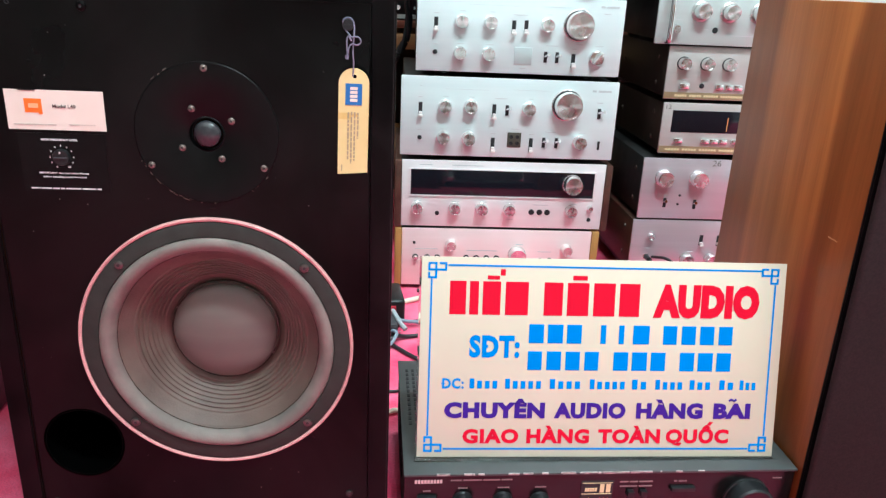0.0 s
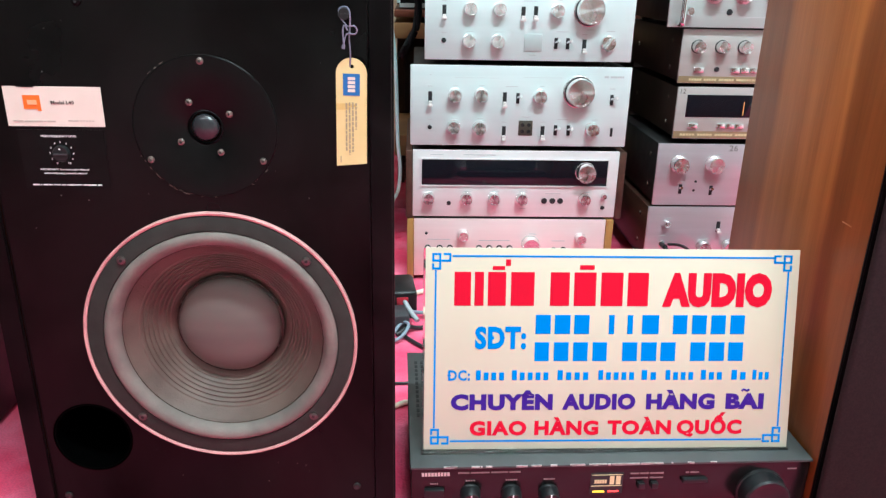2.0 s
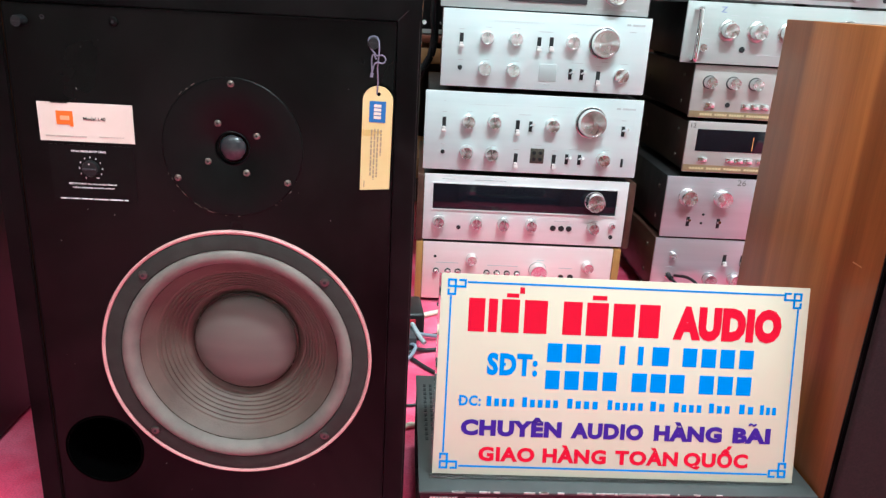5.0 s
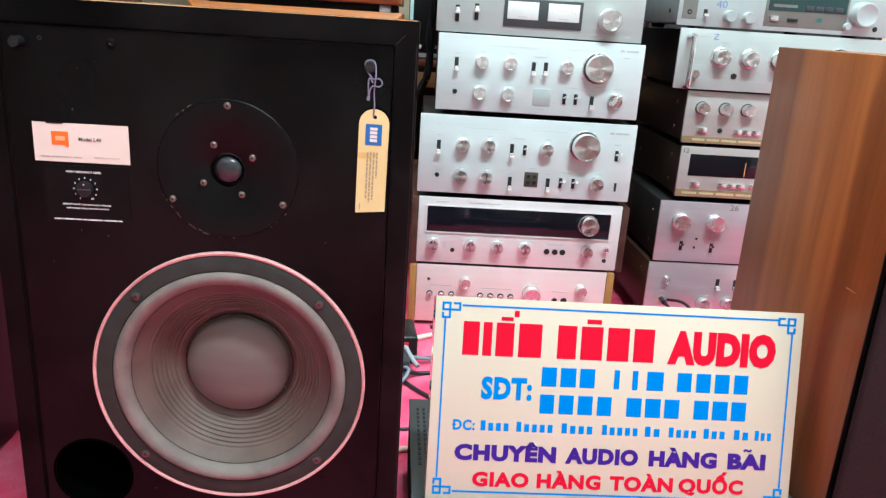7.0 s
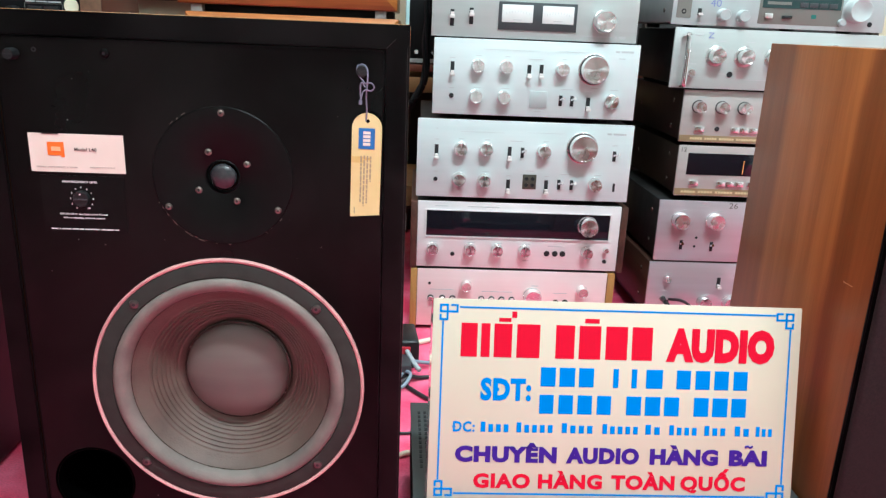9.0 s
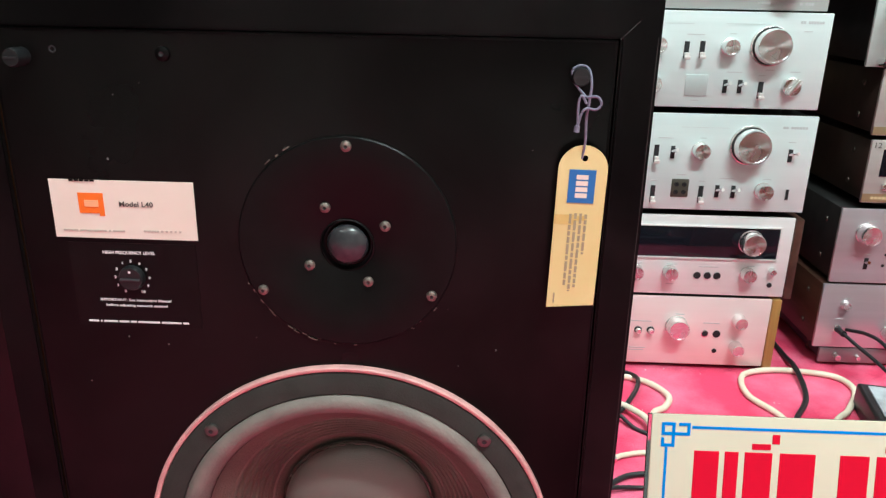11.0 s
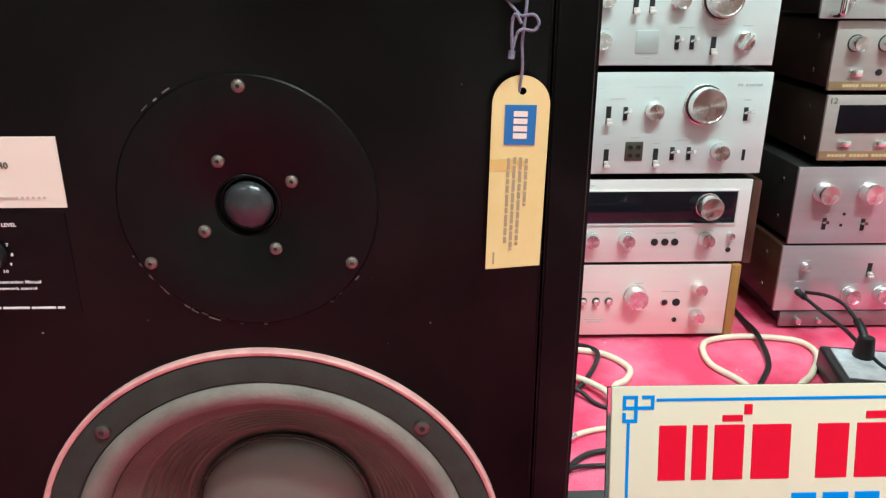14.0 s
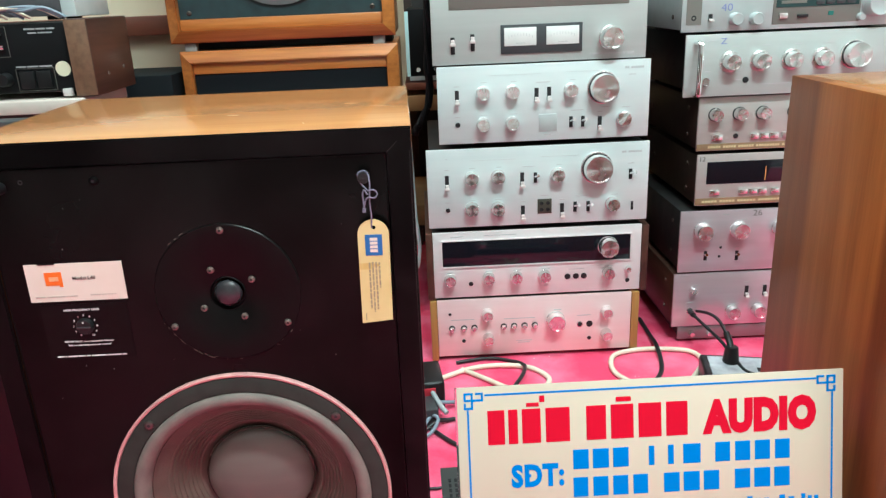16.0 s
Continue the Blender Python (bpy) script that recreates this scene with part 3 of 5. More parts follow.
def on_panel(u, x0, z0, foot):
    """An empty mark's frame: panel coordinates in metres of the plan, less the unit's own corner."""
    return lambda x, z: (x / 1000 - x0, z / 1000 - z0 + foot)


Y1, Y2 = 1.38, 1.41

# integrated amplifier with two rows of controls, upper
u = unit("integrated_amplifier", "silver integrated amplifier with two rows of knobs", 0.035, 0.407, 0.425, 0.5595, Y1, 0.34, SILVER, CASE_BLACK, 0.010)
P = on_panel(u, 0.035, 0.425, 0.010)
for x, z in ((116, 512), (168, 512), (271, 511), (115, 457), (167, 457)):
    knob(u, *P(x, z), 0.0118, 0.016, mark=KNOB_RIM, angle=90 if z > 480 else 60)
big_knob(u, *P(330, 513), 0.0245, 0.022)
for x, z in ((69, 507), (208, 506), (230, 507), (320, 452)):
    slide(u, *P(x, z))
for x, z in ((269, 458), (290, 458)):
    toggle(u, *P(x, z))
lever_knob(u, *P(366, 457), 0.0135, 55)
socket(u, *P(69, 459), 0.0032, SLOT)
x, z = P(228, 457)
part("badge_plate", box(x - 0.016, -0.0015, z - 0.015, x + 0.016, 0.001, z + 0.015, 0.0006), WHITE_SILVER, u, "square satin badge plate")
bars(words(*[P(v, 0)[0] for v in (362, 395)], P(0, 545)[1], 0.0035, [2, 6]), GREY_PRINT, u)
marks = []
for x, z, w in ((69, 525, 9), (116, 530, 10), (168, 530, 10), (219, 527, 24), (271, 529, 9), (375, 534, 12), (69, 472, 8), (115, 474, 12), (167, 474, 14), (280, 476, 22), (320, 472, 9), (366, 478, 14), (330, 480, 12), (228, 435, 12)):
    a, b = P(x, z)
    marks.append((a - w / 2000, b, a + w / 2000, b + 0.0012))
for x, z, w in ((170, 542, 90), (290, 543, 60)):
    a, b = P(x, z)
    marks.append((a - w / 2000, b, a + w / 2000, b + 0.0004))
bars(marks, GREY_PRINT, u)

# integrated amplifier with two rows of controls, lower
u = unit("integrated_amplifier", "wide silver integrated amplifier with a four-pin socket", 0.010, 0.412, 0.270, 0.416, Y1, 0.35, SILVER, CASE_BLACK, 0.010)
P = on_panel(u, 0.010, 0.270, 0.010)
for x, z, a in ((92, 360, 90), (140, 361, 90), (249, 360, 90), (91, 302, 130), (139, 301, 90), (351, 300, 120)):
    knob(u, *P(x, z), 0.0125, 0.016, mark=KNOB_RIM, angle=a)
big_knob(u, *P(323, 368), 0.0255, 0.024)
for x, z in ((46, 356), (182, 356), (183, 294), (255, 295)):
    slide(u, *P(x, z), h=0.026)
for x, z, s in ((206, 360, 0.004), (379, 359, 0.007), (279, 302, 0.005), (303, 302, 0.005)):
    toggle(u, *P(x, z), s)
socket(u, *P(46, 304), 0.003, SLOT)
x, z = P(223, 304)
s = part("socket_plate", box(x - 0.013, -0.0015, z - 0.014, x + 0.013, 0.001, z + 0.014, 0.001), mat("dark bronze plate", (0.10, 0.095, 0.075), 0.4, 0.5), u, "dark plate with four round sockets")
for dx in (-0.0058, 0.0058):
    for dz in (-0.006, 0.006):
        part("socket", lathe([(0.0036, -0.0014), (0.0034, -0.0026), (0.0022, -0.0026), (0.0016, -0.0016), (0, -0.0016)], x + dx, z + dz, 16), SLOT, s)
x, z = P(384, 298)
part("slot", box(x - 0.0022, -0.0008, z - 0.008, x + 0.0022, 0.001, z + 0.008), SLOT, u)
bars(words(*[P(v, 0)[0] for v in (362, 398)], P(0, 397)[1], 0.0035, [2, 6]), GREY_PRINT, u)
marks = []
for x, z, w in ((46, 398, 3), (46, 378, 8), (92, 380, 10), (140, 380, 10), (194, 379, 22), (249, 380, 9), (379, 377, 10), (46, 318, 8), (91, 320, 12), (139, 320, 12), (183, 314, 9), (223, 324, 14), (255, 315, 9), (291, 320, 20), (351, 320, 12)):
    a, b = P(x, z)
    marks.append((a - w / 2000, b, a + w / 2000, b + 0.0012))
for x, z, w in ((130, 394, 80), (250, 396, 70)):
    a, b = P(x, z)
    marks.append((a - w / 2000, b, a + w / 2000, b + 0.0004))
bars(marks, GREY_PRINT, u)

# receiver with long black dial
u = unit("stereo_receiver", "silver stereo receiver with a long black dial", 0.015, 0.405, 0.131, 0.261, Y1, 0.34, SILVER_WARM, CASE_BLACK, 0.006, 0.0, "receiver")
P = on_panel(u, 0.015, 0.131, 0.006)
for a, b in ((-0.013, -0.0005), (0.3905, 0.403)):
    part("side_cheek", box(a, -0.002, 0.004, b, 0.33, 0.135, 0.002), DARK_WOOD, u, "dark rosewood side cheek")
a, b = P(32, 194)
c, d = P(384, 244)
w = part("dial_window", box(a, -0.0012, b, c, 0.002, d, 0.0006), DISPLAY, u, "long black dial glass")
bm = bmesh.new()
for q in ((a - 0.002, b - 0.002, c + 0.002, b), (a - 0.002, d, c + 0.002, d + 0.002), (a - 0.002, b, a, d), (c, b, c + 0.002, d)):
    box(q[0], -0.003, q[1], q[2], 0.001, q[3], bm=bm)
part("dial_frame", bm, SILVER_WARM, w)
knob(u, *P(347, 216), 0.0185, 0.022, name="tuning_knob")
for x in (46, 119, 172, 226, 348):
    knob(u, *P(x, 164), 0.0112, 0.017, mark=KNOB_RIM)
for x in (267, 283, 298):
    socket(u, *P(x, 164), 0.0042, SLOT)
knob(u, *P(384, 172), 0.005, 0.01)
hole(u, *P(381, 151), 0.004)
hole(u, *P(84, 158), 0.0042)
marks = []
for x, z, w in ((46, 181, 14), (119, 181, 14), (172, 181, 14), (226, 181, 16), (283, 178, 30), (348, 181, 12), (60, 252, 24), (140, 252, 60), (226, 148, 12)):
    a, b = P(x, z)
    marks.append((a - w / 2000, b, a + w / 2000, b + 0.0012))
bars(marks, GREY_PRINT, u)

# amplifier at the foot of the stack
u = unit("integrated_amplifier", "pale silver amplifier with honey wood end cheeks", 0.018, 0.391, 0.008, 0.126, Y1, 0.33, SILVER_ROSE_BOUNCE, CASE_BLACK, 0.008, 0.0)
P = on_panel(u, 0.018, 0.008, 0.008)
for a, b in ((-0.0135, -0.0005), (0.3735, 0.3875)):
    part("end_cheek", box(a, -0.003, 0.001, b, 0.32, 0.127, 0.002), GOLD_WOOD, u, "honey-coloured wooden end cheek")
for x, z in ((115, 89), (116, 37), (347, 83), (348, 35)):
    knob(u, *P(x, z), 0.0105, 0.018)
knob(u, *P(249, 68), 0.0175, 0.022, name="volume_knob")
for x in (45, 68, 88, 145, 165, 185, 205):
    a, b = P(x, 67)
    k = part("push_button", lathe([(0.0062, 0), (0.0058, -0.002), (0.0046, -0.0022)], a, b, 24), SLOT, u)
    part("button_cap", lathe([(0.0046, -0.001), (0.0044, -0.008), (0.0036, -0.009), (0, -0.009)], a, b, 24), KNOB, k)
socket(u, *P(292, 64), 0.0045)
for x, z, r in ((311, 64, 0.0062), (67, 40, 0.0036), (311, 34, 0.0038), (42, 97, 0.0028)):
    hole(u, *P(x, z), r)
marks = []
for x, z, w in ((66, 84, 44), (175, 82, 60), (300, 82, 26), (249, 96, 14), (184, 35, 30), (184, 31, 24)):
    a, b = P(x, z)
    marks.append((a - w / 2000, b, a + w / 2000, b + 0.0012))
bars(marks, GREY_PRINT, u)

# power amplifier with two meters, on top
u = unit("power_amplifier", "silver power amplifier with twin white meters", 0.029, 0.398, 0.5615, 0.720, Y1 + 0.004, 0.34, SILVER_DIM, CASE_BLACK, 0.003)
P = on_panel(u, 0.029, 0.5615, 0.003)
a, b = P(147, 577)
c, d = P(287, 625)
s = part("meter_housing", box(a, -0.003, b, c, 0.002, d, 0.001), METER_GREY, u, "dark double meter housing")
for x0, x1 in ((153, 208), (225, 281)):
    q, r_ = P(x0, 590)
    e, f = P(x1, 620)
    mt = part("meter_face", box(q, -0.0042, r_, e, -0.002, f, 0.0006), METER_WHITE, s, "white meter scale")
for x0, x1 in ((153, 208), (225, 281)):
    bm = bmesh.new()
    for i in range(9):
        xx, zz = P(x0 + 8 + i * 5, 607 - (i - 4) ** 2 * 0.25)
        box(xx - 0.0003, -0.0046, zz, xx + 0.0003, -0.0042, zz + 0.004, bm=bm)
    xx, zz = P((x0 + x1) / 2, 594)
    box(xx - 0.008, -0.0046, zz, xx + 0.008, -0.0042, zz + 0.001, bm=bm)
    part("meter_marks", bm, GREY_PRINT, s)
knob(u, *P(342, 598), 0.0195, 0.026, name="volume_knob")
for x, z in ((65, 594), (99, 598)):
    slide(u, *P(x, z), up=True, h=0.028)
a, b = P(60, 652)
c, d = P(366, 712)
part("dial_window", box(a, -0.001, b, c, 0.002, d, 0.001), PANEL_GREY, u, "grey glass dial window")
bars(words(*[P(v, 0)[0] for v in (300, 352)], P(0, 570)[1], 0.0028, [1, 7, 9]) + words(*[P(v, 0)[0] for v in (358, 378)], P(0, 569)[1], 0.004, [1, 3]), GREY_PRINT, u)

# ---- second stack ----
u = unit("tape_deck", "thin silver unit at the foot of the second stack", 0.495, 0.905, 0.005, 0.0315, Y2, 0.30, SILVER_SHADED, CASE_BLACK, 0.005, 0.004, "hi-fi unit", False)
P = on_panel(u, 0.495, 0.005, 0.005)
knob(u, *P(526, 14), 0.0055, 0.012)
knob(u, *P(560, 14), 0.004, 0.01)

u = unit("integrated_amplifier", "silver amplifier with a dark wood side and plugged-in lead", 0.482, 0.895, 0.033, 0.1445, Y2, 0.33, SILVER_PINK_BOUNCE, DARK_WOOD, 0.003, 0.0)
P = on_panel(u, 0.482, 0.033, 0.003)
knob(u, *P(524, 107), 0.0068, 0.012)
for x, z in ((608, 56), (660, 57), (712, 57), (764, 57), (816, 57)):
    knob(u, *P(x, z), 0.0135, 0.018)
socket(u, *P(516, 67), 0.005)
for x in (626, 662, 700):
    slide(u, *P(x, 104), h=0.022)
marks = [(P(x, 0)[0] - 0.006, P(0, z)[1], P(x, 0)[0] + 0.006, P(0, z)[1] + 0.0012) for x, z in ((524, 120), (626, 122), (608, 78), (660, 78), (516, 84))]
bars(marks, GREY_PRINT, u)

u = unit("preamplifier", "small silver amplifier with two large knobs", 0.487, 0.885, 0.148, 0.271, Y2, 0.32, SILVER_PINK_BOUNCE, CASE_BLACK, 0.0035, 0.003)
P = on_panel(u, 0.487, 0.148, 0.0035)
for x in (538, 608, 690, 750, 810):
    knob(u, *P(x, 227), 0.0165, 0.022)
for x, z in ((539, 183), (600, 181), (690, 182)):
    toggle(u, *P(x, z), -0.001)
for x, z in ((568, 197), (566, 179)):
    hole(u, *P(x, z), 0.0025)
a, b = P(625, 258)
letters("26", a, b, 0.017, 0.011, mat("pencil mark", (0.22, 0.18, 0.18), 0.7), u, "pencil_number")
marks = [(P(x, 0)[0] - 0.006, P(0, z)[1], P(x, 0)[0] + 0.006, P(0, z)[1] + 0.0011) for x, z in ((538, 251), (608, 251), (539, 196), (600, 196), (573, 262))]
bars(marks, GREY_PRINT, u)

u = unit("stereo_tuner", "silver-brown stereo tuner with a black dial", 0.511, 0.925, 0.281, 0.379, Y2, 0.32, SILVER_BROWN, CASE_BROWN, 0.010, 0.0, "tuner")
P = on_panel(u, 0.511, 0.281, 0.010)
a, b = P(530, 323)
c, d = P(860, 365)
w = part("dial_window", box(a, -0.001, b, c, 0.002, d, 0.0006), DISPLAY, u, "black dial glass")
a, b = P(640, 327)
part("dial_pointer", box(a - 0.0007, -0.0016, b, a + 0.0007, -0.0009, b + 0.026), LED_AMBER, w, "amber dial pointer")
button(u, *P(546, 307), 0.018, 0.009)
for x in (600, 618, 636, 660, 690):
    button(u, *P(x, 307), 0.016, 0.009)
a, b = P(511.5, 283)
part("gold_strip", box(a, -0.0008, b, a + 0.413, 0.001, b + 0.013), GOLD, u, "dull gold strip along the foot")
bars(words(a + 0.012, a + 0.20, b + 0.0045, 0.004, [5, 5, 6, 8, 5]), GOLD_PRINT, u, y=-0.0012)
a, b = P(516, 367)
letters("12", a, b, 0.010, 0.008, DARK_INK, u, "pencil_number")

u = unit("integrated_amplifier", "silver-brown amplifier with a gold strip", 0.507, 0.925, 0.3855, 0.4835, Y2, 0.33, SILVER_BROWN, CASE_BROWN, 0.008, 0.0)
P = on_panel(u, 0.507, 0.3855, 0.008)
for x in (544, 589, 632, 690, 745):
    k = knob(u, *P(x, 451), 0.0112, 0.018)
    part("knob_collar", lathe([(0.0123, 0), (0.0123, -0.002), (0.011, -0.0022)], 0, 0, 32), SLOT, k)
button(u, *P(543, 411), 0.019, 0.010)
socket(u, *P(578, 412), 0.0035, SLOT)
for x in (612, 630, 648, 672, 690):
    button(u, *P(x, 411), 0.016, 0.010)
a, b = P(507.5, 387)
part("gold_strip", box(a, -0.0008, b, a + 0.417, 0.001, b + 0.012), GOLD, u, "dull gold strip along the foot")
bars(words(a + 0.02, a + 0.21, b + 0.004, 0.004, [5, 5, 6, 9, 5, 5]), GOLD_PRINT, u, y=-0.0012)
marks = [(P(x, 0)[0] - 0.006, P(0, z)[1], P(x, 0)[0] + 0.006, P(0, z)[1] + 0.0011) for x, z in ((544, 470), (589, 470), (632, 470), (543, 422), (630, 422))]
bars(marks, GREY_PRINT, u)

u = unit("rack_amplifier", "silver rack amplifier with chrome handles", 0.472, 0.945, 0.4865, 0.594, Y2 - 0.012, 0.34, SILVER_DIM, CASE_BLACK, 0.003, 0.028)
P = on_panel(u, 0.472, 0.4865, 0.003)
for x in (490, 928):
    a, b = P(x, 494)
    d = 0.087
    h = part("rack_handle", tube([(a, 0, b), (a, -0.018, b), (a, -0.026, b + 0.008), (a, -0.026, b + d - 0.008), (a, -0.018, b + d), (a, 0, b + d)], 0.0048, 5, 12), CHROME, u, "chrome bar handle")
for x in (560, 614, 671, 726):
    k = knob(u, *P(x, 546), 0.0142, 0.022)
    part("knob_skirt", lathe([(0.0185, 0), (0.0175, -0.003), (0.0145, -0.0045)], 0, 0, 24, knurl=0.05), KNOB_RIM, k)
big_knob(u, *P(784, 550), 0.0215, 0.024)
knob(u, *P(512, 514), 0.0075, 0.014)
socket(u, *P(582, 514), 0.004, SLOT)
a, b = P(533, 577)
letters("Z", a, b, 0.011, 0.010, FADED_INK, u, "ink_mark")
marks = [(P(x, 0)[0] - w / 2000, P(0, z)[1], P(x, 0)[0] + w / 2000, P(0, z)[1] + 0.0012) for x, z, w in ((516, 582, 18), (560, 572, 14), (614, 572, 14), (671, 572, 14), (726, 572, 14), (566, 514, 12), (512, 530, 12), (640, 505, 60))]
bars(marks, GREY_PRINT, u)

u = unit("stereo_receiver", "white-silver stereo receiver with a dark display", 0.462, 0.855, 0.598, 0.700, Y2 - 0.01, 0.32, WHITE_SILVER, WHITE_SILVER, 0.004, 0.002, "receiver")
P = on_panel(u, 0.462, 0.598, 0.004)
a, b = P(470, 611)
part("jack_strip", box(a, -0.001, b, a + 0.026, 0.002, b + 0.075), PANEL_GREY, u)
hole(u, *P(483, 622), 0.0045)
slide(u, *P(512, 622), h=0.012)
for x, z in ((561, 619), (597, 618)):
    knob(u, *P(x, z), 0.0105, 0.016, WHITE_SILVER)
a, b = P(620, 606)
c, d = P(773, 690)
w = part("control_panel", box(a, -0.001, b, c, 0.002, d, 0.001), PANEL_GREY, u, "grey control panel with a dark display")
e, f = P(625, 634)
part("display", box(e, -0.002, f, c - 0.004, 0.0, f + 0.05), DISPLAY_BLUE, w, "dark blue-green display")
bars([(e + 0.008, f + 0.006, e + 0.052, f + 0.011)], PANEL_GREY, w, y=-0.0026)
for i in range(4):
    q = e + 0.068 + i * 0.018
    part("display_key", box(q, -0.0034, f + 0.003, q + 0.015, -0.0018, f + 0.011, 0.0006), METER_GREY, w)
part("indicator", box(e + 0.092, -0.0018, f - 0.016, e + 0.101, -0.0008, f - 0.009), LED_TEAL, w, "small teal lit key")
button(u, e + 0.013, f - 0.014, 0.014, 0.009)
button(u, e + 0.047, f - 0.015, 0.018, 0.005, SLOT)
knob(u, *P(810, 636), 0.022, 0.022, WHITE_SILVER, name="volume_knob")
knob(u, *P(779, 614), 0.0062, 0.010, WHITE_SILVER)
hole(u, *P(828, 612), 0.0045)
a, b = P(530, 632)
letters("40", a, b, 0.02, 0.012, FADED_INK, u, "ink_mark")


# ---------------- loudspeakers in front ----------------
SX0, SX1, SY, SD, SH = -0.378, 0.0, 0.672, 0.286, 0.579


def cabinet(sp, w, d, h, top, side, t=0.019, over=True, skew=0.0):
    """Five-sided veneered box, open in front; local x 0..w, y 0..d; skew: how far its back stands out of square."""
    def board(x0, y0, z0, x1, y1, z1, bevel=0.001):
        bm = box(x0, y0, z0, x1, y1, z1, bevel)
        for v in bm.verts:
            v.co.x -= skew * v.co.y / d
        return bm
    e = 0 if over else t + 0.0002
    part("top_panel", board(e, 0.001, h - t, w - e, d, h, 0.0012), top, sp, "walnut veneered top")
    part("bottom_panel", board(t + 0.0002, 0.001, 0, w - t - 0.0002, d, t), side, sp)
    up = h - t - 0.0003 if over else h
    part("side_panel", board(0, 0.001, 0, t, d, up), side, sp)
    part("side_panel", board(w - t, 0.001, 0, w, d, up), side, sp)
    part("back_panel", board(t + 0.0005, d - t, t + 0.0005, w - t - 0.0005, d - 0.001, h - t - 0.0005, 0.0), side, sp)


def screw_head(parent, x, z, r, y, material=SCREW):
    s = part("screw", lathe([(r, y), (r * 0.92, y - 0.0014), (r * 0.5, y - 0.0024), (r * 0.32, y - 0.0024)], x, z, 20), material, parent)
    part("screw_recess", lathe([(r * 0.34, y - 0.0023), (0, y - 0.0015)], x, z, 6), SLOT, s)


sp = thing("loudspeaker", "black-fronted walnut loudspeaker with bare woofer on the carpet", "loudspeaker", pose(SX0, SY, 0), "pair of loudspeakers")
W = SX1 - SX0


def L(x, z):
    return (x / 1000 - SX0, z / 1000)


cabinet(sp, W, SD, SH, WALNUT_LIT_TOP, WALNUT_SHADED, skew=0.008)
# black front frame, mitred look, standing a little proud of the baffle
f = 0.0209
bm = ring_frame(0.0002, 0.0002, W - 0.0002, SH - 0.0002, f, -0.0024, -0.0003)
part("front_frame", bm, BLACK_EDGE, sp, "black painted front frame with rubbed edges")
WX, WZ = L(-168.3, 231.5)
TX, TZ = L(-166, 440.5)
PX, PZ = L(-309, 119)
g = 0.0219
part("baffle_edge", ring_frame(g, g, W - g, SH - g, 0.0014, -0.0005, 0.005, 0.0004), BLACK_EDGE, sp)
part("baffle", sheet_with_holes(g, g, W - g, SH - g, ((WX, WZ, 0.112), (PX, PZ, 0.0375), (TX, TZ, 0.03)), 0.0, 0.018), BLACK_PAINT, sp, "satin black baffle board")
part("port_tube", lathe([(0.0405, 0.0004), (0.0385, -0.0012), (0.037, 0.001), (0.036, 0.10), (0, 0.10)], PX, PZ, 48), PORT, sp, "deep bass port with shade-black lining")

wf = part("woofer", lathe([(0.1278, 0.0), (0.1278, -0.0035), (0.1265, -0.0042), (0.1135, -0.0042), (0.1115, -0.0020), (0.111, 0.006)], WX, WZ, 96), GASKET, sp, "ten-inch woofer with pale trim ring")
part("trim_ring", lathe([(0.1316, -0.0002), (0.1316, -0.0040), (0.1307, -0.0048), (0.1294, -0.0047), (0.1284, -0.0038), (0.1280, -0.0002)], WX, WZ, 120), RIM, wf, "pale trim ring")
prof = []
for i in range(17):
    a = math.pi * i / 16
    prof.append((0.1052 + 0.0075 * math.cos(a), -0.0015 - 0.0085 * math.sin(a) + 0.0055 * i / 16))
part("surround", lathe(prof, WX, WZ, 96), FOAM, wf, "grey foam half-roll surround")
prof = [(0.0990, 0.0040), (0.0968, 0.0034), (0.0955, 0.0052)]
for i in range(90):
    t = i / 89
    r = 0.0955 - t * 0.046
    y = 0.0052 + 0.0375 * t ** 0.92
    if 0.18 < t < 0.80:
        y += 0.0009 * math.sin((t - 0.18) / 0.62 * 2 * math.pi * 8) * min(1, (t - 0.18) * 12, (0.80 - t) * 12)
    prof.append((r, y))
part("cone", lathe(prof, WX, WZ, 96), CONE, wf, "ribbed brown-grey paper cone")
prof = [(0.0540, 0.0362), (0.0535, 0.0338), (0.0527, 0.0338)]
for i in range(13):
    a = i / 12
    prof.append((0.0523 * math.cos(a * math.pi / 2), 0.0348 - 0.0175 * math.sin(a * math.pi / 2)))
prof[-1] = (0, prof[-1][1])
part("dust_cap", lathe(prof, WX, WZ, 72), CAP, wf, "felted grey dust cap")
bm = bmesh.new()
for r0, y0, q in ((0.0975, 0.0036, 0.0006), (0.0530, 0.0342, 0.0010)):
    tube([(WX + r0 * math.cos(2 * math.pi * i / 72), y0, WZ + r0 * math.sin(2 * math.pi * i / 72)) for i in range(73)], q, 1, 6, bm=bm, smooth_line=False)
for r0, y0, n0 in ((0.0972, 0.0032, 26), (0.0530, 0.0332, 14)):
    for i in range(n0):
        a = random.uniform(0, 2 * math.pi)
        da = random.uniform(0.03, 0.12)
        pts = [(WX + (r0 + random.uniform(-0.0003, 0.0003)) * math.cos(a + da * k / 3), y0 - 0.0002, WZ + (r0) * math.sin(a + da * k / 3)) for k in range(4)]
        tube(pts, random.uniform(0.0003, 0.0006), 2, 5, bm=bm)
tagged(part("glue_line", bm, GLUE, wf), kind="stuff")
for dx, dz in ((-1, 1), (1, 1), (-1, -1), (1, -1)):
    screw_head(wf, WX + dx * 0.0855, WZ + dz * 0.0845, 0.0046, -0.0042, mat("dull screw", (0.12, 0.10, 0.095), 0.3, 0.8))

